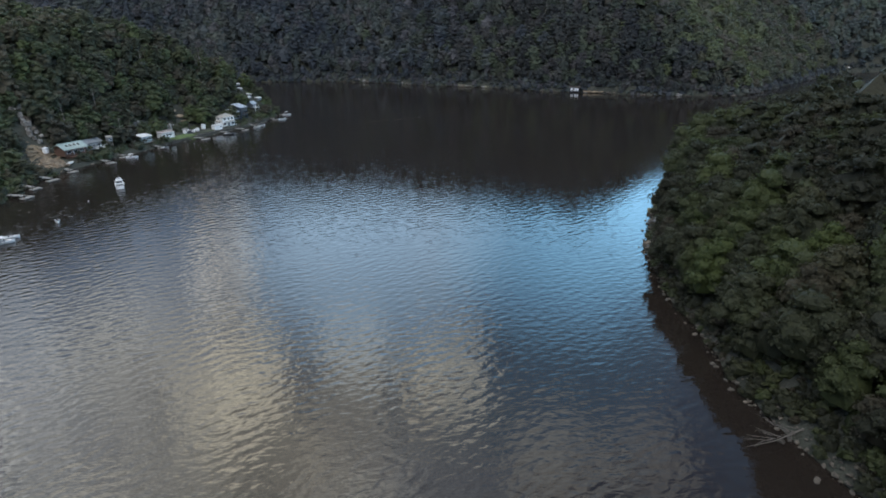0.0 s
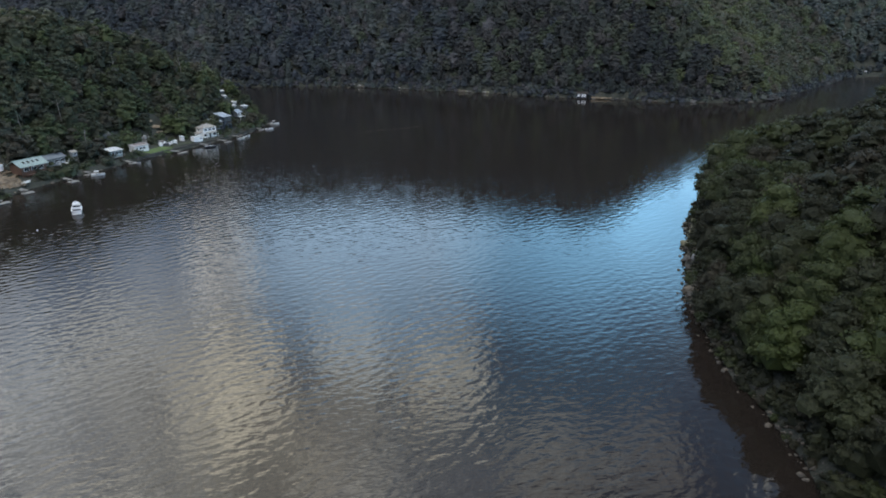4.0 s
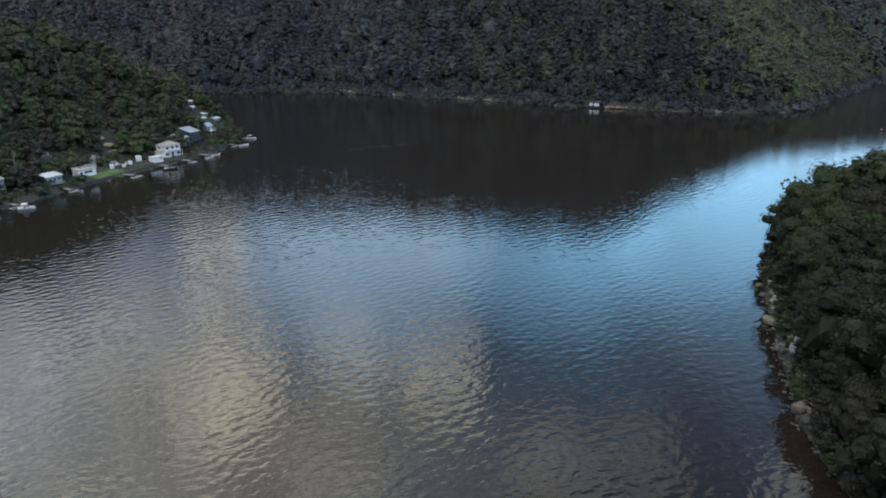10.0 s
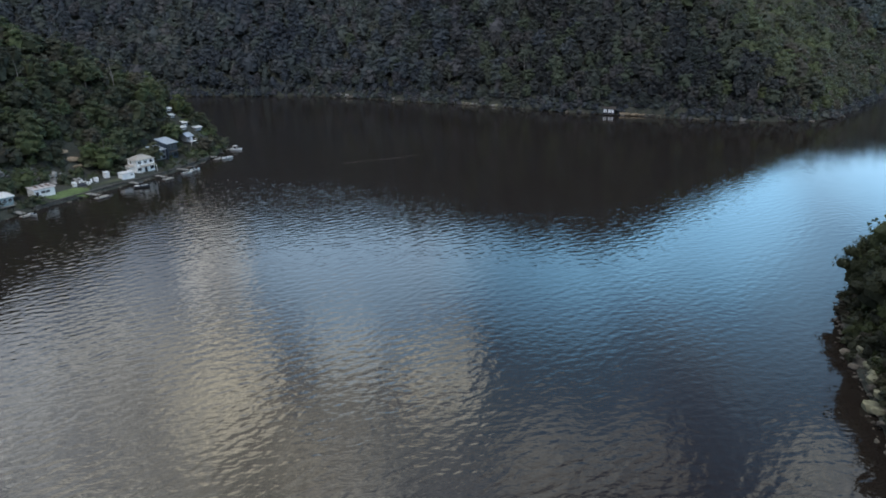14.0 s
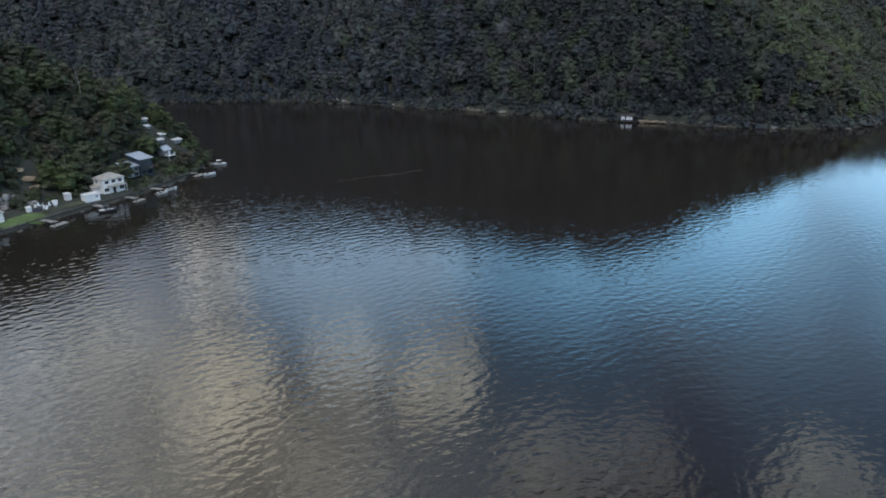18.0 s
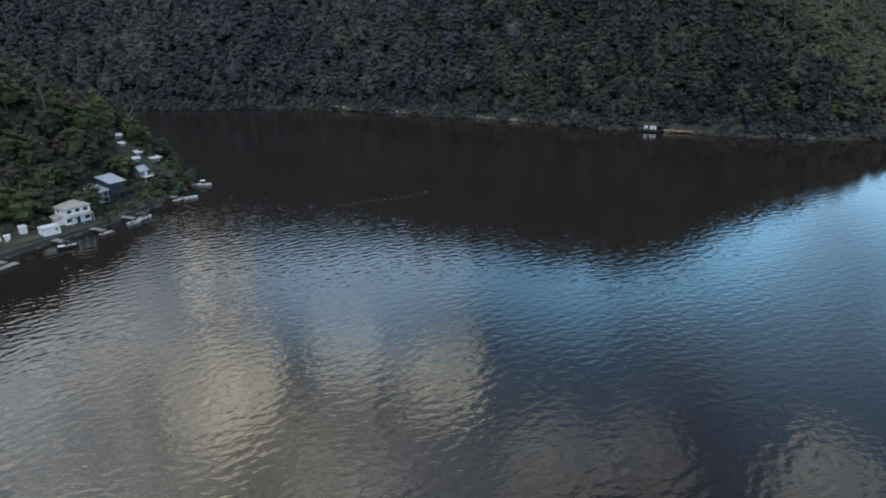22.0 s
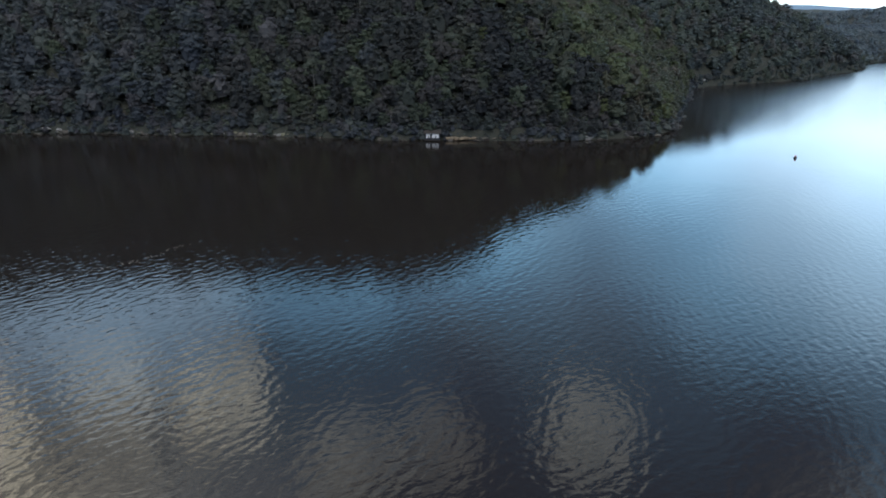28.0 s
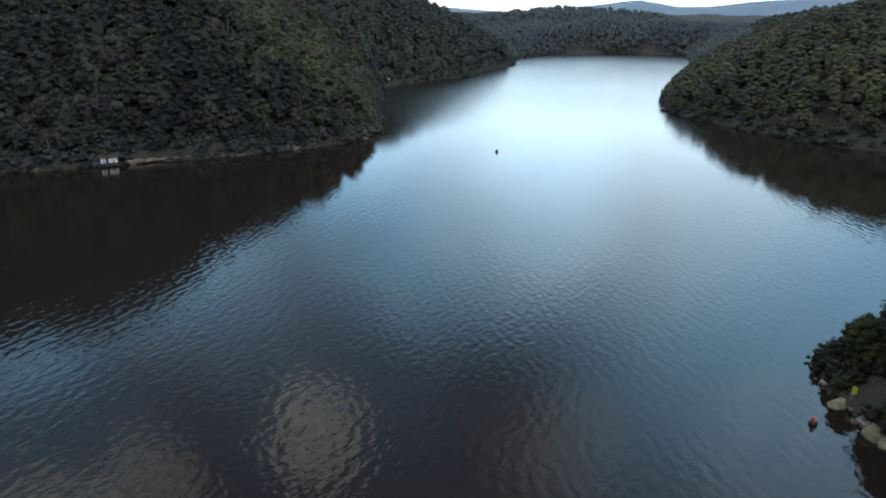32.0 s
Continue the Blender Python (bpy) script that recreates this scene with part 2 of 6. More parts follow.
def water_material():
    m, N, L, b = material("river_water", 0.03, 0, 1.42)
    co = N.new("ShaderNodeNewGeometry")
    b.inputs["Base Color"].default_value = (0.0165, 0.0130, 0.0106, 1)
    maps = []
    for turn, stretch in ((14, 0.66), (-12, 0.7)):
        mp = N.new("ShaderNodeMapping")
        mp.inputs["Rotation"].default_value = (0, 0, radians(turn))
        mp.inputs["Scale"].default_value = (stretch, 1.0, 1)
        L.new(co.outputs["Position"], mp.inputs[0])
        maps.append(mp.outputs[0])
    swell = tex(N, L, "ShaderNodeTexNoise", 0.95, maps[0], Detail=1.0, Roughness=0.5, Distortion=0.3)
    small = tex(N, L, "ShaderNodeTexNoise", 2.7, maps[1], Detail=1.0, Roughness=0.5, Distortion=0.3)
    def add(a, factor, total):
        node = N.new("ShaderNodeMath")
        node.operation = "MULTIPLY_ADD"
        node.inputs[1].default_value = factor
        L.new(a, node.inputs[0])
        if total is not None:
            L.new(total, node.inputs[2])
        return node.outputs[0]

    # two crossing trains of ripples, 2.6 m from crest to crest
    waves = add(swell.outputs[0], 0.58, None)
    waves = add(small.outputs[0], 0.10, waves)
    for heading, scale, share in ((RIPPLE_HEADING - 15, 0.121, 0.135), (RIPPLE_HEADING + 14, 0.140, 0.135)):
        mp = N.new("ShaderNodeMapping")
        mp.inputs["Rotation"].default_value = (0, 0, radians(-heading))
        L.new(co.outputs["Position"], mp.inputs[0])
        train = N.new("ShaderNodeTexWave")
        for k, v in (("Scale", scale), ("Distortion", 6.5), ("Detail", 1.5), ("Detail Scale", 1.6)):
            train.inputs[k].default_value = v
        L.new(mp.outputs[0], train.inputs[0])
        waves = add(train.outputs["Fac"], share, waves)
    patch = tex(N, L, "ShaderNodeTexNoise", 0.010, co.outputs["Position"], Detail=3)
    pr = N.new("ShaderNodeMapRange")
    for k, v in zip(("From Min", "From Max", "To Min", "To Max"), (0.35, 0.65, 0.55, 1.1)):
        pr.inputs[k].default_value = v
    L.new(patch.outputs[0], pr.inputs["Value"])
    # the open reach downstream lies in the wind
    sep = N.new("ShaderNodeSeparateXYZ")
    L.new(co.outputs["Position"], sep.inputs[0])
    east = N.new("ShaderNodeMapRange")
    for k, v in zip(("From Min", "From Max", "To Min", "To Max"), (-100, 1000, 0, 1)):
        east.inputs[k].default_value = v
    L.new(sep.outputs[0], east.inputs["Value"])
    wr = ramp(N, L, east.outputs[0], ((0.000, (0.42, 0.42, 0.42)), (0.064, (0.36, 0.36, 0.36)), (0.091, (0.29, 0.29, 0.29)), (0.209, (0.19, 0.19, 0.19)), (0.364, (0.14, 0.14, 0.14)), (0.455, (0.29, 0.29, 0.29)), (0.591, (0.38, 0.38, 0.38)), (0.909, (0.5, 0.5, 0.5))))
    wind = N.new("ShaderNodeMath")
    wind.operation = "MULTIPLY"
    wind.inputs[1].default_value = 3.4
    L.new(wr.outputs[0], wind.inputs[0])
    k1 = N.new("ShaderNodeMath")
    k1.operation = "MULTIPLY"
    L.new(pr.outputs[0], k1.inputs[0])
    L.new(wind.outputs[0], k1.inputs[1])
    hm = N.new("ShaderNodeMath")
    hm.operation = "MULTIPLY"
    L.new(waves, hm.inputs[0])
    L.new(k1.outputs[0], hm.inputs[1])
    bump(N, L, b, hm.outputs[0], 1.0, 0.095)
    rr = ramp(N, L, east.outputs[0], ((0.091, (0.03, 0.03, 0.03)), (0.373, (0.04, 0.04, 0.04)), (0.464, (0.16, 0.16, 0.16)), (0.518, (0.19, 0.19, 0.19)), (0.909, (0.24, 0.24, 0.24))))
    L.new(rr.outputs[0], b.inputs["Roughness"])
    return m


def rock_material():
    m, N, L, b = material("sandstone", 0.9)
    co = N.new("ShaderNodeNewGeometry")
    oi = N.new("ShaderNodeObjectInfo")
    n = tex(N, L, "ShaderNodeTexNoise", 0.8, co.outputs["Position"], Detail=6)
    n2 = tex(N, L, "ShaderNodeTexNoise", 5.0, co.outputs["Position"], Detail=5)
    r = ramp(N, L, n.outputs[0], ((0.3, (0.05, 0.046, 0.039)), (0.55, (0.11, 0.098, 0.082)), (0.75, (0.19, 0.168, 0.135))))
    r2 = ramp(N, L, n2.outputs[0], ((0.3, (0.6, 0.6, 0.6)), (0.7, (1.2, 1.2, 1.2))))
    c = mixc(N, L, 1.0, r.outputs[0], r2.outputs[0], "MULTIPLY")
    o = ramp(N, L, oi.outputs["Random"], ((0.0, (0.7, 0.7, 0.7)), (1.0, (1.2, 1.15, 1.05))))
    L.new(mixc(N, L, 1.0, c, o.outputs[0], "MULTIPLY"), b.inputs["Base Color"])
    bump(N, L, b, n2.outputs[0], 0.7, 0.15)
    return m


GROUND, WATER, ROCK = ground_material(), water_material(), rock_material()

# ---------------------------------------------------------------- plan of the river
LEFT_BANK = [(-110, -900), (-100, -200), (-97, -60), (-95, 60), (-93, 140), (-89, 196), (-87, 214), (-83.5, 231), (-77, 243), (-68.5, 255), (-61, 264),
             (-51, 277), (-40, 289), (-26, 304), (-15, 315), (-6, 327), (1, 339), (6, 356), (6, 369), (-1, 386), (-24, 410), (-66, 438), (-130, 472), (-300, 530), (-900, 640)]
FAR_BANK = [(-900, 840), (-400, 665), (-100, 575), (-40, 556), (0, 541), (40, 530), (68, 520), (86, 505), (105, 490), (123, 472), (146, 452), (171, 427),
            (188, 405), (206, 393.5), (233, 369), (260, 351), (283, 342), (308, 343), (340, 361), (380, 384), (440, 415), (466, 437), (500, 438), (540, 428),
            (600, 416), (660, 424), (742, 426), (768, 434), (800, 452), (880, 460), (976, 441), (1020, 400)]
RIGHT_BANK = [(1040, 330), (1030, 285), (900, 262), (728, 252), (600, 250), (500, 245), (455, 236), (428, 222), (400, 194), (384, 177), (369, 155), (364, 130),
              (345, 105), (300, 100), (250, 118), (205, 142), (176, 163), (154, 176), (146, 174), (138, 170.5), (133, 167), (124, 165), (115, 162), (104, 150), (91, 134),
              (78, 117), (69, 105), (63, 91), (58, 80), (54, 65), (48.6, 51), (46.6, 42), (45.4, 32), (44.5, 26), (46, 8), (54, -40), (70, -200), (90, -900)]
RING = np.array(LEFT_BANK + FAR_BANK + RIGHT_BANK, float)


def shore(P):
    """Signed distance to the water's edge: positive on land."""
    P = np.asarray(P, float)
    best = np.full(len(P), 1e9)
    inside = np.zeros(len(P), bool)
    for a, b in zip(RING, np.roll(RING, -1, 0)):
        ab, ap = b - a, P - a
        s = np.clip((ap @ ab) / (ab @ ab), 0, 1)
        best = np.minimum(best, np.hypot(*(ap - s[:, None] * ab).T))
        cross = (a[1] > P[:, 1]) != (b[1] > P[:, 1])
        dy = b[1] - a[1] if b[1] != a[1] else 1e-9
        inside ^= cross & (P[:, 0] < a[0] + (P[:, 1] - a[1]) / dy * ab[0])
    return np.where(inside, -best, best)


# ridge heights: x, y, metres
RIDGES = np.array([(250, 520, 235), (60, 680, 235), (-110, 320, 56), (-75, 385, 60), (-230, 150, 58), (-220, 330, 58), (110, 100, 29), (140, 20, 40), (520, 140, 66), (700, 130, 66), (650, 530, 92), (720, 530, 60), (800, 500, 20), (930, 560, 24), (1080, 640, 30),
                   (1350, 300, 26), (1050, 60, 44), (1180, 260, 34), (1300, 690, 42), (1420, 430, 58), (1400, 560, 56), (1250, 480, 50), (1500, 250, 34), (1700, 300, 40), (1100, -100, 50), (1330, 650, 46),
                   (2600, 400, 30), (2400, 1500, 40), (-300, 820, 200), (-70, 720, 250), (-300, -200, 80), (300, -200, 70), (400, 480, 110), (300, 362, 60)], float)


def wavy(x, y, s, seed):
    r = np.random.RandomState(seed)
    v = np.zeros(len(x))
    for k in range(7):
        a, f, p = r.uniform(0, 6.283), r.uniform(0.6, 1.8) / s, r.uniform(0, 6.283)
        v += np.sin((x * math.cos(a) + y * math.sin(a)) * f * 6.283 + p)
    return v / 3.5


def ground_height(P, d=None):
    P = np.asarray(P, float)
    if d is None:
        d = shore(P)
    D2 = ((P[:, None, :] - RIDGES[None, :, :2]) ** 2).sum(2) + 900.0
    W = D2 ** -1.5
    H = (W * RIDGES[:, 2]).sum(1) / W.sum(1)
    x, y = P[:, 0], P[:, 1]
    H = H * (1 + 0.12 * wavy(x, y, 260, 3))
    land = np.maximum(d, 0)
    slope = 0.80 - 0.18 * np.clip((x - 380) / 40, 0, 1) * np.clip((300 - y) / 40, 0, 1)
    z = 0.15 + H * np.tanh(land * slope / H) + np.minimum(land / 15, 1) * (1.6 * wavy(x, y, 45, 5) + 0.7 * wavy(x, y, 14, 6))
    # terraces cut for the cottages along the settled bank
    flat = np.clip((y - 185) / 10, 0, 1) * np.clip((352 - y) / 8, 0, 1) * np.clip((20 - x) / 6, 0, 1) * np.clip((x + 120) / 10, 0, 1)
    cut = np.minimum(z, 1.3 + np.maximum(land - 14, 0) * 0.75 + 0.07 * land)
    z = z * (1 - flat) + cut * flat
    return np.where(d > 0, z, np.maximum(-5.0, d * 1.7))


def mesh_from(name, V, F, mats, mat_index=None, smooth=False):
    """V: vertices; F: (n, 3) or (n, 4) faces."""
    me = bpy.data.meshes.new(name)
    V, F = np.asarray(V, np.float32), np.asarray(F, np.int32)
    k = F.shape[1]
    me.vertices.add(len(V))
    me.vertices.foreach_set("co", V.ravel())
    me.loops.add(F.size)
    me.loops.foreach_set("vertex_index", F.ravel())
    me.polygons.add(len(F))
    me.polygons.foreach_set("loop_start", np.arange(len(F), dtype=np.int32) * k)
    me.polygons.foreach_set("loop_total", np.full(len(F), k, np.int32))
    if mat_index is not None:
        me.polygons.foreach_set("material_index", np.asarray(mat_index, np.int32))
    me.polygons.foreach_set("use_smooth", np.full(len(F), smooth))
    me.update()
    me.validate()
    for m in mats:
        me.materials.append(m)
    return me


def axis(lo, hi, fine_lo, fine_hi, step, grow=1.16):
    v = list(np.arange(fine_lo, fine_hi + 0.1, step))
    s = step
    while v[-1] < hi:
        s = min(s * grow, 140)
        v.append(v[-1] + s)
    s = step
    while v[0] > lo:
        s = min(s * grow, 140)
        v.insert(0, v[0] - s)
    return np.array(v)


def build_ground():
    xs = axis(-4500, 4500, -130, 340, 4.0, 1.08)
    ys = axis(-4500, 4500, 10, 560, 4.0, 1.08)
    X, Y = np.meshgrid(xs, ys)
    P = np.column_stack((X.ravel(), Y.ravel()))
    z = ground_height(P)
    V = np.column_stack((P, z))
    nx, ny = len(xs), len(ys)
    i = np.arange((nx - 1) * (ny - 1))
    a = (i // (nx - 1)) * nx + i % (nx - 1)
    F = np.column_stack((a, a + 1, a + nx + 1, a + nx))
    ob = new("ground", mesh_from("ground", V, F, [GROUND], smooth=True))
    tagged(ob, "dark leaf-littered ground of the steep wooded river valley", "ground", kind="structure")


def build_water():
    xs = axis(-4500, 4500, -100, 300, 50, 1.2)
    X, Y = np.meshgrid(xs, xs)
    V = np.column_stack((X.ravel(), Y.ravel(), np.zeros(X.size)))
    nx = len(xs)
    i = np.arange((nx - 1) ** 2)
    a = (i // (nx - 1)) * nx + i % (nx - 1)
    F = np.column_stack((a, a + 1, a + nx + 1, a + nx))
    ob = new("water", mesh_from("water", V, F, [WATER], smooth=True))
    tagged(ob, "dark brown rippled river water reflecting sky and hills", "water", kind="structure")


build_ground()
build_water()


# ---------------------------------------------------------------- trees
def crown_shape(rng, R, H, clumps, leaves, size, sides=7):
    """An uneven dome of leafy clumps, each a lumpy cushion ringed by loose sprays; base at z 0. Vertices, normals, faces."""
    V, D, F, o = [], [], [], 0
    # the fewer the sprays, the larger the solid middle of a clump
    solid, broad = (0.8, 1.0) if leaves >= 60 else (0.78, 1.55) if leaves >= 9 else (0.92, 1.15)
    levels = (-0.3, 0.5) if sides < 9 else (-0.35, 0.15, 0.75)

    def cushion(c, rad, tall, lean):
        nonlocal o
        U = [(math.cos(6.283 * (k + 0.5 * q) / sides) * math.cos(e), math.sin(6.283 * (k + 0.5 * q) / sides) * math.cos(e), math.sin(e)) for q, e in enumerate(levels) for k in range(sides)] + [(0, 0, 1)]
        U = np.array(U)
        V.append(c + U * (rad, rad, tall) * rng.uniform(0.66 if leaves < 60 else 0.82, 1.28 if leaves < 60 else 1.14, (len(U), 1)))
        D.append(U * 0.24 + lean)
        f = []
        for q in range(len(levels) - 1):
            for k in range(sides):
                a, b = q * sides + k, q * sides + (k + 1) % sides
                f += [(a, b, a + sides), (b, b + sides, a + sides)]
        top = (len(levels) - 1) * sides
        f += [(top + k, top + (k + 1) % sides, len(U) - 1) for k in range(sides)]
        F.append(np.array(f) + o)
        o += len(U)

    cushion(np.array((0, 0, 0.2 * H)), 0.74 * R, 0.52 * H, np.array((0, 0, 0.2)))
    for k in range(clumps):
        a = 6.283 * (k * 0.618 + rng.uniform(-0.08, 0.08))
        v = (k + rng.uniform(0.1, 0.9)) / clumps
        ring = math.sqrt(max(0.0, 1 - v * v))
        spread = rng.uniform(0.55, 0.85)
        c = np.array((math.cos(a) * ring * R * spread, math.sin(a) * ring * R * spread, H * (0.12 + 0.66 * v * rng.uniform(0.8, 1.12))))
        r = R * rng.uniform(0.30, 0.46) * min(1.0, (16 / clumps) ** 0.4)
        tall = min(r * 0.82, H * 0.30)
        lean = np.array((c[0] / R, c[1] / R, (c[2] - 0.1 * H) / H + 0.2)) * 0.75 + (0, 0, 0.5)
        cushion(c, r * solid, tall * solid, lean)
        n = rng.normal(size=(leaves, 3))
        n /= np.linalg.norm(n, axis=1)[:, None]
        n[:, 2] = np.where(n[:, 2] < -0.25, -n[:, 2], n[:, 2])
        C = c + n * (r, r, tall) * rng.uniform(solid - 0.08, 1.24, (leaves, 1))
        T = n + rng.normal(size=(leaves, 3)) * 0.5
        T /= np.linalg.norm(T, axis=1)[:, None]
        A = np.cross(T, rng.normal(size=T.shape))
        A /= np.linalg.norm(A, axis=1)[:, None]
        B = np.cross(T, A)
        S = (size * broad * rng.uniform(0.5, 1.2, leaves))[:, None] * 0.5
        el = rng.uniform(0.6, 1.0, (leaves, 1))
        V.append(np.stack((C - A * S * 1.1 - B * S * 0.7 * el, C + A * S * 1.1 - B * S * 0.7 * el, C + B * S * 1.3 * el + T * S * 0.2), 1).reshape(-1, 3))
        D.append(np.repeat(n * (0.26 if leaves < 60 else 0.5) + lean + rng.normal(size=(leaves, 3)) * 0.1, 3, 0))
        F.append(np.arange(leaves * 3).reshape(-1, 3) + o)
        o += leaves * 3
    V, D = np.vstack(V), np.vstack(D)
    return V, D / np.linalg.norm(D, axis=1)[:, None], np.vstack(F)


def leaf_normals(me, normals):
    """Leaves are shaded as one soft clump."""
    at = me.attributes.new("custom_normal", "FLOAT_VECTOR", "POINT")
    at.data.foreach_set("vector", np.ascontiguousarray(normals, np.float32).ravel())


def tube(path, radii, sides=5):
    V, F = [], []
    for i, (p, r) in enumerate(zip(path, radii)):
        for k in range(sides):
            a = 6.283 * k / sides
            V.append((p[0] + r * math.cos(a), p[1] + r * math.sin(a), p[2]))
    for i in range(len(path) - 1):
        for k in range(sides):
            a, b = i * sides + k, i * sides + (k + 1) % sides
            F += [(a, b, b + sides), (a, b + sides, a + sides)]
    return np.array(V), np.array(F)


def trunk_shape(rng, h, r, limbs, reach, sides=5):
    lean = rng.uniform(-0.08, 0.08, 2) * h
    mid = (lean[0] * 0.4 + rng.uniform(-0.3, 0.3), lean[1] * 0.4 + rng.uniform(-0.3, 0.3), h * 0.5)
    parts = [tube([(0, 0, -0.6), mid, (lean[0], lean[1], h)], [r * 1.15, r * 0.8, r * 0.35], sides)]
    for k in range(limbs):
        a, s = rng.uniform(0, 6.283), rng.uniform(0.45, 0.8)
        base = np.array((lean[0] * s, lean[1] * s, h * s))
        tip = base + np.array((math.cos(a) * reach, math.sin(a) * reach, reach * rng.uniform(0.5, 0.9)))
        parts.append(tube([base, (base + tip) / 2 + (0, 0, 0.2), tip], [r * 0.5, r * 0.35, r * 0.15], sides))
    V, F, o = [], [], 0
    for v, f in parts:
        V.append(v)
        F.append(f + o)
        o += len(v)
    return np.vstack(V), np.vstack(F)


def scatter(lo, hi, step, seed):
    """Jittered places on land between two corners."""
    r = np.random.RandomState(seed)
    X, Y = np.meshgrid(np.arange(lo[0], hi[0], step), np.arange(lo[1], hi[1], step * 0.87))
    X = X + (np.arange(X.shape[0]) % 2)[:, None] * step / 2
    P = np.column_stack((X.ravel(), Y.ravel())) + r.uniform(-0.38, 0.38, (X.size, 2)) * step
    return P


def forest(name, label, places, heights, templates, seed, leaf):
    """Many trees in one mesh: places (x, y, z), heights, templates (crown leaves, trunk verts, trunk faces, template height)."""
    r = np.random.RandomState(seed)
    Vs, Fs, Ms, Ts, Ns, o = [], [], [], [], [], 0
    pick = r.randint(0, len(templates), len(places))
    turn = r.uniform(0, 6.283, len(places))
    for k, (q, nq, qf, tv, tf, th) in enumerate(templates):
        sel = np.where(pick == k)[0]
        if not len(sel):
            continue
        V = np.vstack((q, tv))
        out = tv * (1, 1, 0) + (0.02, 0.01, 0.05)
        NV = np.vstack((nq, out / np.linalg.norm(out, axis=1)[:, None]))
        F = np.vstack((qf, tf + len(q)))
        mi = np.concatenate((np.zeros(len(qf), int), np.ones(len(tf), int)))
        c, s = np.cos(turn[sel]), np.sin(turn[sel])
        sc = heights[sel] / th
        wide = sc * r.uniform(1.02, 1.38, len(sel))
        W = np.empty((len(sel), len(V), 3))
        W[:, :, 0] = (V[None, :, 0] * c[:, None] - V[None, :, 1] * s[:, None]) * wide[:, None] + places[sel, 0][:, None]
        W[:, :, 1] = (V[None, :, 0] * s[:, None] + V[None, :, 1] * c[:, None]) * wide[:, None] + places[sel, 1][:, None]
        W[:, :, 2] = V[None, :, 2] * sc[:, None] + places[sel, 2][:, None]
        Vs.append(W.reshape(-1, 3))
        G = np.empty_like(W)
        G[:, :, 0] = NV[None, :, 0] * c[:, None] - NV[None, :, 1] * s[:, None]
        G[:, :, 1] = NV[None, :, 0] * s[:, None] + NV[None, :, 1] * c[:, None]
        G[:, :, 2] = NV[None, :, 2]
        Ns.append(G.reshape(-1, 3))
        Fs.append((F[None] + (np.arange(len(sel)) * len(V))[:, None, None]).reshape(-1, 3) + o)
        Ms.append(np.tile(mi, len(sel)))
        Ts.append(np.repeat(r.uniform(0, 1, len(sel)), len(V)))
        o += len(sel) * len(V)
    me = mesh_from(name, np.vstack(Vs), np.vstack(Fs), [leaf, BARK], np.concatenate(Ms))
    at = me.attributes.new("tree_variety", "FLOAT", "POINT")
    at.data.foreach_set("value", np.concatenate(Ts).astype(np.float32))
    leaf_normals(me, np.vstack(Ns))
    ob = new(name, me)
    tagged(ob, label, "forest", kind="stuff")
    return ob


def templates(seed, n, clumps, leaves, size, R=(4.4, 6.0), limbs=2, bare=(0.10, 0.26), core=7):
    r = np.random.RandomState(seed)
    out = []
    for k in range(n):
        rad, h = r.uniform(*R), r.uniform(13, 17)
        base = h * r.uniform(*bare)
        q, nq, qf = crown_shape(r, rad, h - base, clumps, leaves, size, core)
        q[:, 2] += base
        tv, tf = trunk_shape(r, h * 0.8, 0.2, limbs, rad * 0.6, 4)
        out.append((q, nq, qf, tv, tf, h))
    return out


def shrub_kinds(seed, leaves, size):
    r = np.random.RandomState(seed)
    out = []
    for k in range(5):
        q, nq, qf = crown_shape(r, r.uniform(7, 10), 14, 5, leaves, size, 6)
        q[:, 2] -= 1.5
        tv, tf = trunk_shape(r, 6, 0.4, 0, 1, 3)
        out.append((q, nq, qf, tv, tf, 14))
    return out


# open ground of the settled bank: x, y, radius
CLEARINGS = [(-22, 317, 7), (-26, 309, 6), (-18, 335, 5.5), (-12, 337, 5.5), (-18, 329, 4.5), (-7.8, 347.5, 4.4), (-3.2, 355.6, 4.2), (-8.0, 354, 4.2), (-11.6, 355, 3.6), (-12.6, 358, 3.2), (-10.5, 331.5, 2.4), (-22.5, 327.5, 4.2), (-84, 243, 6), (-88, 250, 6), (-91, 258, 5), (-93, 266, 5), (-90, 246, 5), (-86, 239, 4), (-31, 309, 5), (-36, 304, 5), (-41, 298, 6),
             (-47, 291, 5), (-40, 293, 5), (-55, 282, 3.6), (-66, 272, 3.5), (-72, 268, 5), (-78, 260, 6), (-82, 250, 8), (-79, 243, 5), (-86, 256, 6), (-41, 315, 4), (-92, 262, 6), (-57, 292, 5), (-57, 297, 4), (-52.5, 289, 3), (-42, 318, 4.5), (-38.5, 313, 3.5), (-51, 304, 3.2), (-47, 306, 3.4), (-43, 307.5, 3.2), (-39.5, 307, 2.6), (-48, 300, 3.4), (-44, 302.5, 3.4), (-40, 304, 3), (-10.5, 334, 2.8), (-15.5, 329.5, 4.0)]


def clear_of_cottages(P, d, front=7.0, shrink=0.0):
    """False where the settled bank is open ground."""
    ok = ~((P[:, 1] > 246) & (P[:, 1] < 341) & (d < front) & (P[:, 0] < 3))
    for x, y, r in CLEARINGS:
        ok &= np.hypot(P[:, 0] - x, P[:, 1] - y) > r - shrink
    return ok


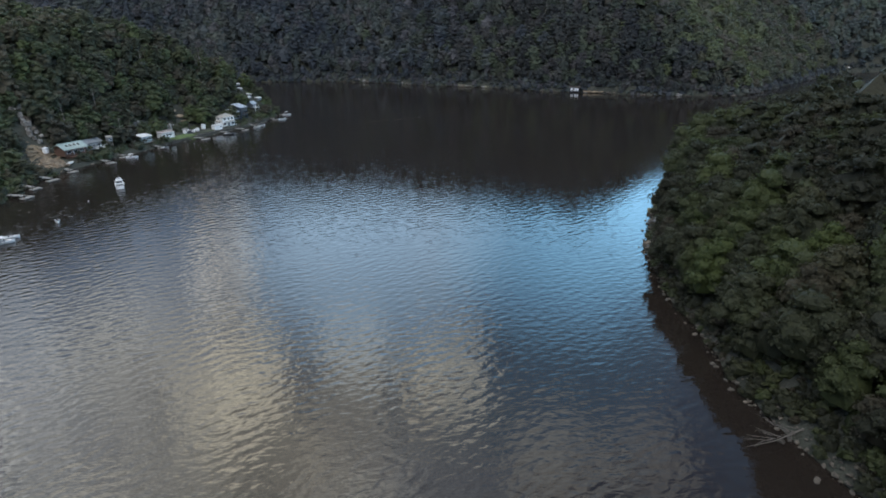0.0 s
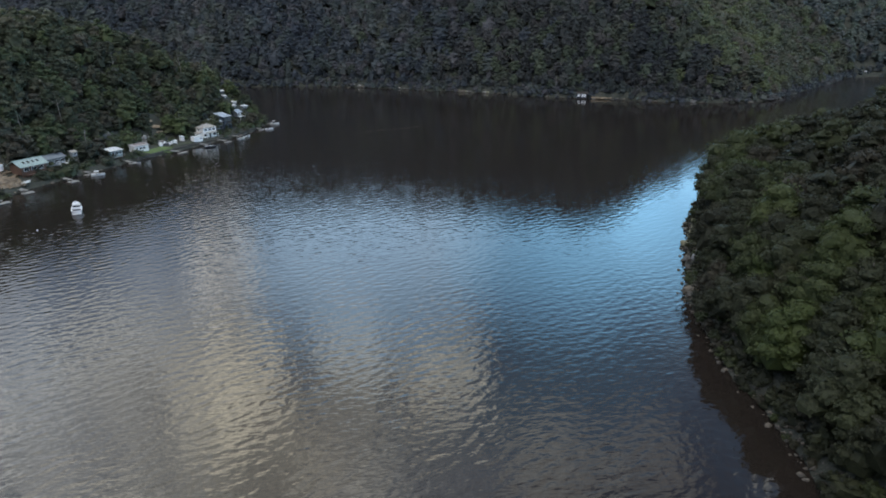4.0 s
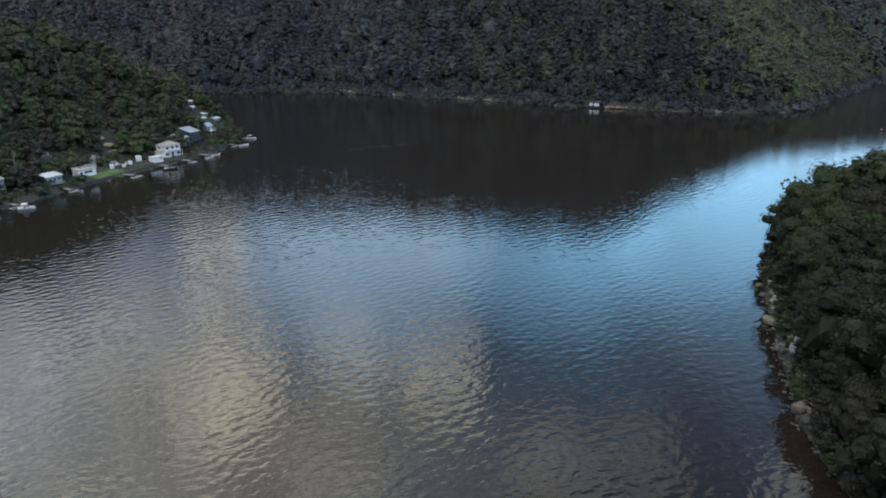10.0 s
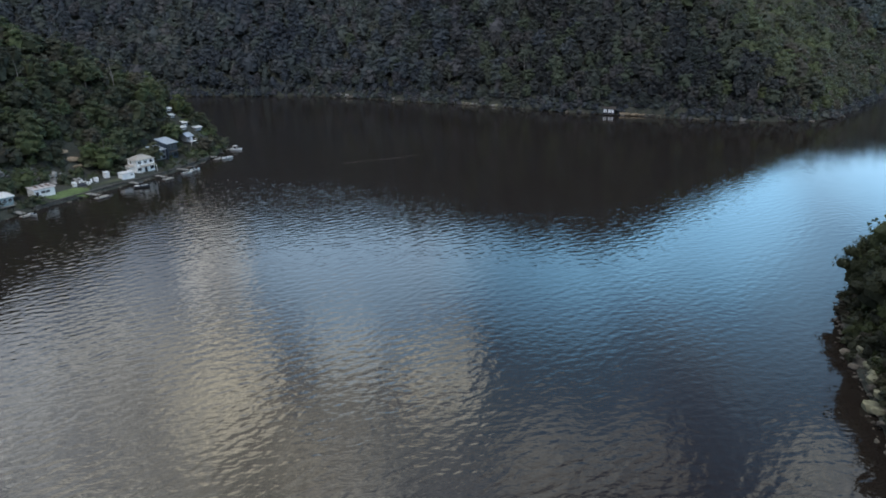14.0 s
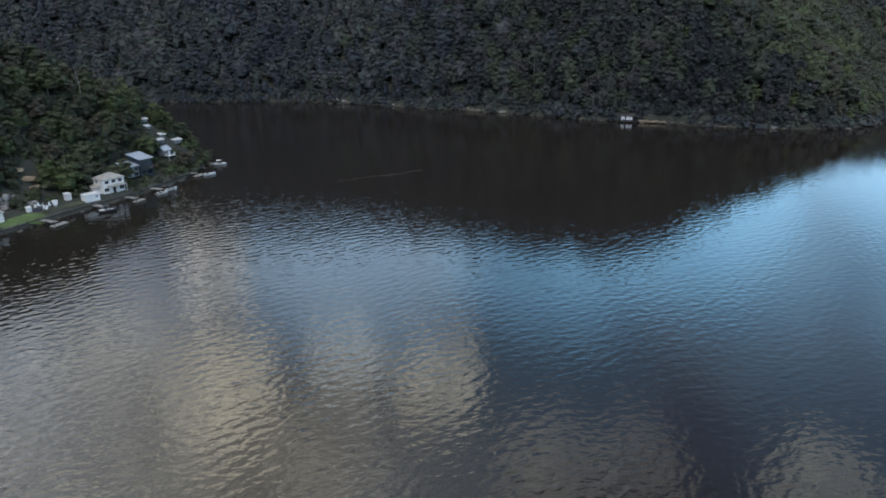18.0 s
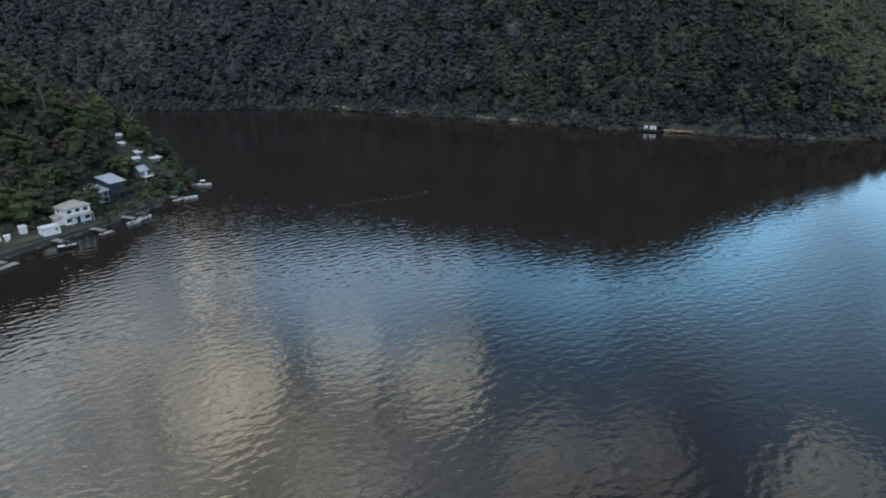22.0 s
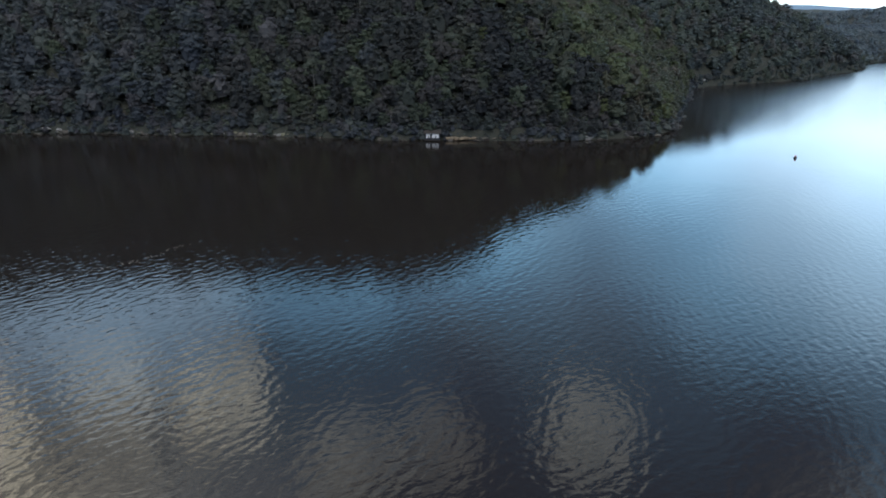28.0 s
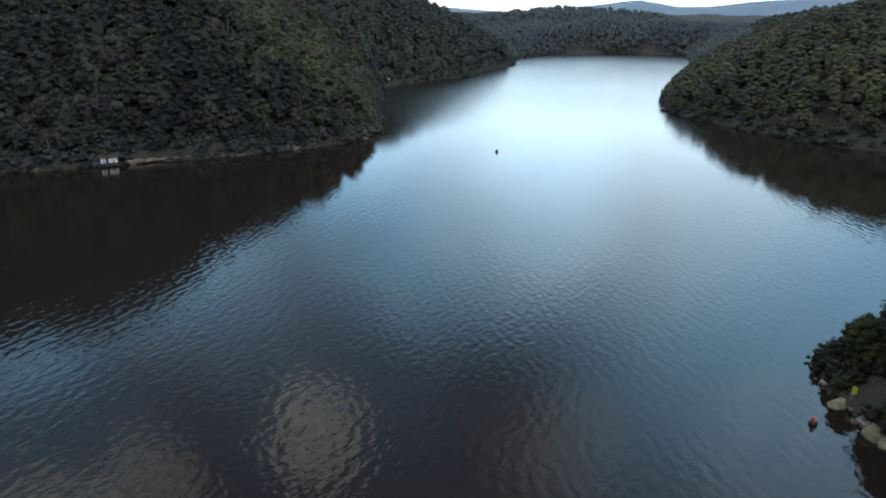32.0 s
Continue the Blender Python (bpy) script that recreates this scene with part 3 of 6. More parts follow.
def shrubs(lo, hi, step, seed, wide, low=1.6, high=4.2):
    """Places and heights of the undergrowth within so many metres of the water."""
    P = scatter(lo, hi, step, seed)
    d = shore(P)
    keep = (d > -0.3) & (d < wide)
    return P[keep], d[keep], np.random.RandomState(seed + 1).uniform(low, high, keep.sum())


def plant_far():
    P = scatter((-320, 330), (485, 900), 6.4, 11)
    d = shore(P)
    east = P[:, 0] + P[:, 1] * 0.4 > 40
    thin = np.random.RandomState(17).uniform(0, 1, len(P)) < np.where(d > 120, 0.4, 1.0)
    keep = thin & (d > 2.0) & (d < 210) & (P[:, 1] > 335) & ((P[:, 1] > 480) | (P[:, 0] > 60)) & east
    P, d = P[keep], d[keep]
    r = np.random.RandomState(12)
    h = r.uniform(10, 17, len(P)) * np.clip(0.5 + d / 25, 0.5, 1) * np.where(d > 120, 1.35, 1.0)
    pl = np.column_stack((P, ground_height(P, d) - 0.3))
    lo = d < 92
    point = lo & (P[:, 0] + r.normal(0, 42, len(P)) > 135)
    lo &= ~point
    forest("forest_far_bank", "dense grey-green eucalypt forest covering the far hillside", pl[lo], h[lo], templates(21, 9, 12, 11, 0.85, (3.8, 5.2), core=6), 13, LEAF_FAR_HAZED)
    end = point & (P[:, 0] + 0.35 * (P[:, 1] - 400) + r.normal(0, 14, len(P)) > 270)
    point &= ~end
    forest("forest_point_end", "yellow-green eucalypts on the end of the far point", pl[end], h[end] * 0.9, templates(23, 6, 12, 20, 0.66, (4.0, 5.4)), 19, LEAF_HILL)
    forest("forest_far_point", "olive and grey-green eucalypt forest on the steep far point", pl[point], h[point] * 0.92, templates(22, 8, 13, 22, 0.66, (4.0, 5.4)), 18, LEAF_POINT)
    forest("forest_ridge", "eucalypt forest along the crest of the far hill", pl[~lo & ~point & ~end], h[~lo & ~point & ~end], templates(24, 5, 6, 3, 1.3, (5.0, 6.4), 0, core=5), 14, LEAF_FAR_HAZED)
    P, d, h = shrubs((-60, 330), (485, 580), 2.9, 15, 10, 1.8, 5.0)
    k = (P[:, 1] > 335) & (d > 0.0) & ((P[:, 0] > 60) | (P[:, 1] > 480))
    P, d, h = P[k], d[k], h[k]
    open_ledge = np.hypot(P[:, 0] - 219, P[:, 1] - 382) < 10
    for x, y in ((85.6, 507.6), (111.2, 486.0), (146.8, 453.2), (160.5, 440.0)):
        open_ledge |= np.hypot(P[:, 0] - x, P[:, 1] - y) < 4.5
    h = np.where(open_ledge & (d < 5), 0.8, h)
    forest("shrubs_far_bank", "low dark shrubs along the water's edge of the far bank", np.column_stack((P, ground_height(P, d) - 0.2)), h, shrub_kinds(26, 5, 2.2), 16, LEAF_FAR_HAZED)
    P, d, h = shrubs((110, 340), (330, 500), 4.0, 65, 55, 2.0, 4.2)
    k = (d > 3) & (P[:, 1] > 335) & (np.hypot(P[:, 0] - 219, P[:, 1] - 382) > 11)
    P, d, h = P[k], d[k], h[k]
    forest("understory_far_point", "dark undergrowth between the trees of the far point", np.column_stack((P, ground_height(P, d) - 0.2)), h, shrub_kinds(66, 4, 2.2), 67, LEAF_POINT)


def plant_left():
    P = scatter((-300, 90), (20, 440), 5.5, 31)
    d = shore(P)
    some = (d < 70) | (np.random.RandomState(30).uniform(0, 1, len(P)) < 0.6)
    keep = some & (d > 1.5) & (d < 140) & (P[:, 1] < 440) & clear_of_cottages(P, d)
    P, d = P[keep], d[keep]
    r = np.random.RandomState(32)
    h = r.uniform(6.5, 11.5, len(P)) * np.clip(0.6 + d / 30, 0.6, 1)
    pl = np.column_stack((P, ground_height(P, d) - 0.3))
    lo = d < 70
    forest("forest_settled_bank", "mixed green eucalypt forest on the slope above the cottages", pl[lo], h[lo], templates(33, 8, 12, 17, 0.7, (4.0, 5.6)), 34, LEAF_LEFT)
    forest("forest_upper_slope", "eucalypt forest on the high slope behind the cottages", pl[~lo], h[~lo], templates(35, 5, 7, 4, 1.2, (4.8, 6.2), 0, core=5), 36, LEAF_LEFT)
    P, d, h = shrubs((-150, 120), (12, 410), 3.2, 37, 48, 1.4, 4.4)
    k = clear_of_cottages(P, d, 1.2, 1.2) & ((d > 7) | (np.random.RandomState(4).uniform(0, 1, len(d)) < np.where(P[:, 1] < 287, 0.95, np.where(P[:, 1] < 308, 0.55, 0.95))) | (P[:, 1] < 246) | (P[:, 1] > 341))
    h = np.where((d < 7) & (P[:, 1] > 246) & (P[:, 1] < 341), h * np.where((P[:, 1] > 287) & (P[:, 1] < 308), 0.42, 0.95), h)
    h = np.where((P[:, 0] > -18) & (P[:, 0] < -4) & (P[:, 1] > 320) & (P[:, 1] < 337), h * 0.62, h)
    P, d, h = P[k], d[k], h[k]
    forest("shrubs_settled_bank", "dark green undergrowth between the trees of the settled bank", np.column_stack((P, ground_height(P, d) - 0.2)), h, shrub_kinds(38, 9, 2.0), 39, LEAF_LEFT)


def plant_distant():
    P = scatter((485, -60), (1250, 800), 9.0, 41)
    d = shore(P)
    keep = (d > 1.5) & (d < 150) & (P[:, 1] > np.where(P[:, 0] > 830, -60, 262)) & ~((P[:, 0] > 830) & (P[:, 1] > 200))
    P, d = P[keep], d[keep]
    r = np.random.RandomState(42)
    h = r.uniform(9, 15, len(P)) * np.clip(0.5 + d / 30, 0.5, 1)
    forest("forest_downstream", "eucalypt forest on the slopes of the next bend downstream", np.column_stack((P, ground_height(P, d) - 0.3)), h, templates(43, 6, 8, 5, 1.1, (4.6, 6.0), 0, core=6), 44, LEAF_DOWN_HAZED)
    Q, e, k = shrubs((330, 60), (1250, 480), 4.6, 47, 8, 1.8, 4.2)
    ok = (Q[:, 0] > 485) | (Q[:, 1] < 262)
    Q, e, k = Q[ok], e[ok], k[ok]
    forest("shrubs_downstream", "low shrubs along the downstream shores", np.column_stack((Q, ground_height(Q, e) - 0.2)), k, shrub_kinds(48, 3, 2.6), 49, LEAF_DOWN_HAZED)
    P = scatter((330, 40), (720, 262), 6.8, 45)
    d = shore(P)
    keep = (d > 1.5) & (d < 120) & ~((P[:, 0] < 420) & (P[:, 1] < 60))
    P, d = P[keep], d[keep]
    h = r.uniform(7, 12, len(P)) * np.clip(0.55 + d / 25, 0.55, 1)
    forest("forest_opposite_hill", "green eucalypt forest on the rounded hill across the side bay", np.column_stack((P, ground_height(P, d) - 0.3)), h, templates(45, 6, 9, 7, 0.85, (4.4, 5.8), 0, core=6), 46, LEAF_HILL)
    P = scatter((830, 200), (1650, 800), 7.4, 55)
    d = shore(P)
    keep = (d > 1) & (d < 360) & ((d < 130) | (r.uniform(0, 1, len(P)) < 0.5))
    P, d = P[keep], d[keep]
    h = r.uniform(7, 10, len(P)) * np.clip(0.6 + d / 30, 0.6, 1)
    forest("forest_distant_hills", "eucalypt forest on the distant hills, haze painted in as pale blue-green", np.column_stack((P, ground_height(P, d) - 0.3)), h, templates(53, 5, 4, 1, 1.4, (5.4, 6.8), 0, (0.0, 0.1), 5), 54, LEAF_DISTANT_HAZED)


def bare_gums():
    """Pale dead gums whose limbs stand out of the canopy."""
    r = np.random.RandomState(91)
    P = np.vstack((scatter((60, 345), (420, 600), 23, 92), scatter((-150, 200), (5, 400), 19, 93)))
    d = shore(P)
    k = (d > 4) & (d < 75) & (r.uniform(0, 1, len(P)) < 0.5) & clear_of_cottages(P, d)
    P, d = P[k], d[k]
    z = ground_height(P, d)
    V, F, o = [], [], 0
    for (x, y), g, dd in zip(P, z, d):
        h = r.uniform(9, 14) * min(1, 0.6 + dd / 30)
        v, f = trunk_shape(r, h, r.uniform(0.14, 0.22), 4, h * 0.28, 5)
        V.append(v + (x, y, g))
        F.append(f + o)
        o += len(v)
    ob = new("dead_gums", mesh_from("dead_gums", np.vstack(V), np.vstack(F), [plain("pale_dead_gum", (0.18, 0.17, 0.155), 0.9, vary=0.3, grain=2.0)]))
    tagged(ob, "pale bare trunks of dead gums standing in the forest", "dead trees", kind="stuff")


def far_ridge():
    """The last range of hills; its pale blue is distance haze put into the colour."""
    r = np.random.RandomState(61)
    m = plain("haze_blue_ridge", (0.20, 0.29, 0.38), 0.95, vary=0.10, grain=0.01)
    V, F = [], []
    n = 90
    for k in range(n):
        a = radians(50 + 52 * k / (n - 1))
        h = np.interp(50 + 52 * k / (n - 1), (50, 64, 67, 69, 75, 78.4, 81.4, 83.4, 87, 92, 102), (90, 79, 65, 58, 100, 135, 96, 99, 131, 150, 140)) + r.uniform(-1.5, 1.5)
        for q in range(4):
            d = 3700 + q * 260
            V.append((d * math.sin(a), d * math.cos(a), (-4, 0.55 * h, 0.88 * h, h)[q]))
    for k in range(n - 1):
        for q in range(3):
            a = k * 4 + q
            F.append((a, a + 4, a + 5, a + 1))
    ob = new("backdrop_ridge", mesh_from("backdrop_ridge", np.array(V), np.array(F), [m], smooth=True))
    tagged(ob, "range of hills on the horizon, haze painted in as pale blue", "hills", kind="structure")


plant_far()
plant_left()
plant_distant()


def plant_near():
    """Trees of the close bank, each a thing with a trunk and a crown."""
    r = np.random.RandomState(51)
    kinds = []
    for k in range(6):
        rad, h = r.uniform(3.3, 4.9), r.uniform(9, 12)
        base = h * r.uniform(0.06, 0.2)
        q, nq, qf = crown_shape(r, rad, h - base, 15, 140, 0.42, 9)
        q[:, 2] += base
        crown = mesh_from("crown", q, qf, [LEAF_NEAR])
        leaf_normals(crown, nq)
        tv, tf = trunk_shape(r, h * 0.8, 0.2, 4, rad * 0.7, 6)
        kinds.append((mesh_from("trunk", tv, tf, [BARK], smooth=True), crown, h))
    P = scatter((40, -60), (260, 180), 5.4, 52)
    d = shore(P)
    keep = (d > np.where(P[:, 0] > 126, 2.4, np.where(P[:, 1] > 138, 2.6, np.where(P[:, 1] < 100, 2.7, 4.6)))) & (np.hypot(P[:, 0] - 48, P[:, 1] - 35.5) > 2.4) & (np.hypot(P[:, 0] - 142.5, P[:, 1] - 169.5) > 6) & (d < 46) & (P[:, 1] > -30) & (P[:, 0] + 0.2 * P[:, 1] < 215)
    P, d = P[keep], d[keep]
    z = ground_height(P, d)
    near = np.argsort(d + 0.12 * P[:, 0])
    h = r.uniform(6.2, 12.6, len(P)) * np.clip(0.74 + d / 24, 0.74, 1)
    # the tallest stand on the tip of the bank, the lowest round its corner
    h *= 1 + 0.3 * np.clip((P[:, 1] - 132) / 12, 0, 1) * np.clip((152 - P[:, 0]) / 6, 0, 1) - 0.4 * np.clip((P[:, 0] - 150) / 6, 0, 1)
    for n, i in enumerate(near[:170]):
        tm, cm, th = kinds[r.randint(0, 6)]
        ob = new("tree")
        s = h[i] / th
        ob.matrix_basis = Matrix.LocRotScale((P[i, 0], P[i, 1], z[i] - 0.2), Euler((0, 0, r.uniform(0, 6.283))), (s * r.uniform(0.9, 1.2), s * r.uniform(0.9, 1.2), s))
        tagged(ob, "bushy dark olive-green tree on the rocky river bank", "tree", "trees of the close bank")
        for nm, me in (("trunk", tm), ("crown", cm)):
            c = new(nm, me)
            c.parent = ob
    rest = near[170:]
    t2 = templates(55, 6, 14, 36, 0.5, (4.4, 5.6), 2, (0.04, 0.16), 8)
    forest("forest_close_bank", "olive-green trees filling the slope behind the close bank", np.column_stack((P[rest], z[rest] - 0.2)), h[rest] * 1.0, t2, 56, LEAF_CLOSE_MASS)
    P, d, h = shrubs((38, -30), (175, 180), 1.8, 57, 11, 1.2, 3.2)
    k = (d > np.where(P[:, 1] < 46, 0.8, np.where((P[:, 1] > 104) & (P[:, 1] < 142), 1.6, 0.15))) & (np.hypot(P[:, 0] - 46.5, P[:, 1] - 35.5) > 1.8) & (np.hypot(P[:, 0] - 142, P[:, 1] - 170) > 3.6)
    P, d, h = P[k], d[k], h[k] * np.clip(0.6 + d[k] / 5, 0.6, 1)
    forest("shrubs_close_bank", "olive-green shrubs hanging over the rocks of the close bank", np.column_stack((P, ground_height(P, d) - 0.2)), h, shrub_kinds(58, 14, 1.6), 59, LEAF_CLOSE_MASS)


def plant_behind():
    """Forest on the land behind the two near banks."""
    P = scatter((40, -160), (330, 175), 11.0, 71)
    d = shore(P)
    a = ((d > 46) | (P[:, 1] < -30) | (P[:, 0] + 0.2 * P[:, 1] > 215)) & (d > 3) & (d < 170)
    Q = scatter((-290, -160), (-90, 92), 11.0, 72)
    e = shore(Q)
    b = (e > 3) & (e < 150)
    P, d = np.vstack((P[a], Q[b])), np.concatenate((d[a], e[b]))
    h = np.random.RandomState(73).uniform(11, 15, len(P))
    forest("forest_behind", "olive-green forest on the land behind the river banks", np.column_stack((P, ground_height(P, d) - 0.3)), h, templates(74, 5, 4, 2, 1.4, (4.8, 6.2), 0, core=5), 75, LEAF_CLOSE_MASS)


plant_near()
plant_behind()

# ---------------------------------------------------------------- small tools for built things
def plain(name, rgb, rough=0.6, metal=0.0, vary=0.18, grain=4.0, relief=0.0):
    m, N, L, b = material(name, rough, metal)
    co = N.new("ShaderNodeNewGeometry")
    a = tex(N, L, "ShaderNodeTexNoise", grain, co.outputs["Position"], Detail=5)
    c = tex(N, L, "ShaderNodeTexNoise", grain * 0.15, co.outputs["Position"], Detail=3)
    r1 = ramp(N, L, a.outputs[0], ((0.3, (1 - vary,) * 3), (0.7, (1 + vary * 0.6,) * 3)))
    r2 = ramp(N, L, c.outputs[0], ((0.3, (1 - vary,) * 3), (0.7, (1 + vary * 0.5,) * 3)))
    col = mixc(N, L, 1.0, mixc(N, L, 1.0, rgb, r1.outputs[0], "MULTIPLY"), r2.outputs[0], "MULTIPLY")
    L.new(col, b.inputs["Base Color"])
    if relief:
        bump(N, L, b, a.outputs[0], 0.6, relief)
    return m


WHITE = plain("white_weatherboard", (0.82, 0.81, 0.78), 0.55, vary=0.10)
GEL = plain("white_gelcoat", (0.78, 0.78, 0.77), 0.25, vary=0.06)
SLATEBLUE = plain("blue_grey_cladding", (0.030, 0.046, 0.068), 0.6)
GREYWALL = plain("grey_wall", (0.20, 0.215, 0.225), 0.65)
TEAL = plain("pale_teal_wall", (0.22, 0.31, 0.32), 0.6)
BROWN = plain("brown_timber", (0.12, 0.07, 0.05), 0.8)
TIMBER = plain("weathered_timber", (0.25, 0.235, 0.21), 0.85, grain=7, relief=0.02)
DARKWOOD = plain("dark_wet_piles", (0.05, 0.042, 0.035), 0.7)


def corrugated(name, rgb, rough, vary=0.12):
    """Ribbed metal sheet; the ribs run across the roof."""
    m = plain(name, rgb, rough, 0.0, vary, 1.5)
    N, L = m.node_tree.nodes, m.node_tree.links
    co = N.new("ShaderNodeTexCoord")
    w = N.new("ShaderNodeTexWave")
    w.inputs["Scale"].default_value = 1.6
    L.new(co.outputs["Object"], w.inputs["Vector"])
    bump(N, L, N["Principled BSDF"], w.outputs[1], 0.8, 0.06)
    return m


ZINC = corrugated("zinc_roof", (0.36, 0.41, 0.46), 0.4)
TILE = plain("beige_grey_roof", (0.33, 0.31, 0.27), 0.8)
RUST = plain("rusty_white_roof", (0.50, 0.46, 0.44), 0.75, vary=0.45, grain=1.6)
GREENROOF = corrugated("grey_green_roof", (0.30, 0.37, 0.34), 0.55)
PALE = corrugated("pale_roof", (0.64, 0.64, 0.62), 0.6)
STONE = plain("grey_stone_wall", (0.075, 0.070, 0.060), 0.9, vary=0.35, grain=2.5, relief=0.1)
TAN = plain("tan_bare_earth", (0.25, 0.185, 0.115), 0.95, vary=0.45, grain=1.2, relief=0.1)
ROUGHGRASS = plain("rough_grass", (0.060, 0.068, 0.038), 0.95, vary=0.5, grain=1.5, relief=0.08)
LAWN = plain("mown_grass", (0.095, 0.140, 0.042), 0.9, vary=0.35, grain=2.0, relief=0.05)
DARK = plain("black_rubber", (0.02, 0.02, 0.022), 0.5)
CANVAS = plain("dark_canvas", (0.03, 0.035, 0.045), 0.8)
RED = plain("red_buoy_paint", (0.55, 0.03, 0.04), 0.45)
YELLOW = plain("yellow_sign_paint", (0.75, 0.68, 0.03), 0.45, vary=0.06)
DEADWOOD = plain("bleached_dead_wood", (0.115, 0.105, 0.092), 0.85)
LICHEN = plain("lichen_sandstone", (0.23, 0.22, 0.14), 0.9, vary=0.4, grain=1.5, relief=0.12)
PALEROCK = plain("pale_grey_sandstone", (0.27, 0.26, 0.24), 0.9, vary=0.55, grain=1.0, relief=0.15)
RUBBLE = plain("tan_rubble", (0.23, 0.18, 0.125), 0.95, vary=0.5, grain=0.7, relief=0.12)
WARMROCK = plain("golden_sandstone", (0.27, 0.21, 0.14), 0.9, vary=0.45, grain=1.2, relief=0.12)
ALU = plain("dull_aluminium", (0.5, 0.52, 0.54), 0.4, 0.7, vary=0.08)


def glass_material():
    m, N, L, b = material("window_glass", 0.06, 0, 1.5)
    b.inputs["Base Color"].default_value = (0.015, 0.018, 0.022, 1)
    return m


GLASS = glass_material()


def box(bm, c, size, rz=0.0, rx=0.0, ry=0.0):
    """A box of that size about c, added to bm."""
    m = Matrix.Translation(c) @ Euler((rx, ry, rz)).to_matrix().to_4x4() @ Matrix.Diagonal((*size, 1))
    return bmesh.ops.create_cube(bm, size=1.0, matrix=m)["verts"]


def rod(bm, a, b, r1, r2=None, seg=8):
    a, b = Vector(a), Vector(b)
    d = b - a
    m = Matrix.Translation((a + b) / 2) @ d.to_track_quat("Z", "Y").to_matrix().to_4x4()
    bmesh.ops.create_cone(bm, cap_ends=True, segments=seg, radius1=r1, radius2=r1 if r2 is None else r2, depth=d.length, matrix=m)


def part(name, bm, mat, parent, label="", smooth=False):
    me = bpy.data.meshes.new(name)
    bmesh.ops.recalc_face_normals(bm, faces=bm.faces)
    bm.to_mesh(me)
    bm.free()
    me.materials.append(mat)
    if smooth:
        me.polygons.foreach_set("use_smooth", np.full(len(me.polygons), True))
    ob = new(name, me)
    ob.parent = parent
    if label:
        ob["label"] = label
    return ob


def thing(name, x, y, z, yaw, label, category, group=""):
    ob = new(name)
    ob.matrix_basis = pose(x, y, z, 0, 0, yaw)
    return tagged(ob, label, category, group)


def boxpart(name, parent, mat, c, size, bevel=0.0, label="", **rot):
    bm = bmesh.new()
    box(bm, c, size, **rot)
    if bevel:
        bmesh.ops.bevel(bm, geom=list(bm.edges), offset=bevel, segments=1, affect="EDGES")
    return part(name, bm, mat, parent, label)


def floor_z(x, y):
    return float(ground_height([(x, y)])[0])


# ---------------------------------------------------------------- cottages
def window(parent, x, y, z, w, h, side="front", mullions=1, frame_mat=None):
    """A framed window on a wall: a frame with its pane."""
    bm = bmesh.new()
    t = 0.08
    along = (1, 0) if side in ("front", "back") else (0, 1)

    def bar(u, v, su, sv, depth=0.10):
        box(bm, (x + u * along[0], y + u * along[1], z + v), (su if along[0] else depth, su if along[1] else depth, sv))
    bar(0, h / 2, w + 2 * t, t)
    bar(0, -h / 2, w + 2 * t, t)
    bar(-w / 2 - t / 2, 0, t, h)
    bar(w / 2 + t / 2, 0, t, h)
    for k in range(mullions):
        bar(-w / 2 + w * (k + 1) / (mullions + 1), 0, 0.05, h)
    f = part("window_frame", bm, frame_mat or GEL, parent)
    boxpart("pane", f, GLASS, (x, y, z), (w if along[0] else 0.05, w if along[1] else 0.05, h))
    return f


def wall_shell(parent, w, d, h, z0, mat, gable=0.0, skew=0.0, label=""):
    """Walls with a gabled, sloping or level top; front at -d/2."""
    bm = bmesh.new()
    X, Y = w / 2, d / 2
    lo = [bm.verts.new(p) for p in ((-X, -Y, z0), (X, -Y, z0), (X, Y, z0), (-X, Y, z0))]
    hi = [bm.verts.new(p) for p in ((-X, -Y, z0 + h), (X, -Y, z0 + h), (X, Y, z0 + h + skew), (-X, Y, z0 + h + skew))]
    bm.faces.new(lo[::-1])
    bm.faces.new((lo[0], lo[1], hi[1], hi[0]))
    bm.faces.new((lo[2], lo[3], hi[3], hi[2]))
    if gable:
        g = [bm.verts.new((s * X, 0, z0 + h + gable)) for s in (-1, 1)]
        bm.faces.new((lo[1], lo[2], hi[2], g[1], hi[1]))
        bm.faces.new((lo[3], lo[0], hi[0], g[0], hi[3]))
        bm.faces.new((hi[0], hi[1], g[1], g[0]))
        bm.faces.new((hi[2], hi[3], g[0], g[1]))
    else:
        bm.faces.new((lo[1], lo[2], hi[2], hi[1]))
        bm.faces.new((lo[3], lo[0], hi[0], hi[3]))
        bm.faces.new(hi)
    return part("wall", bm, mat, parent, label)


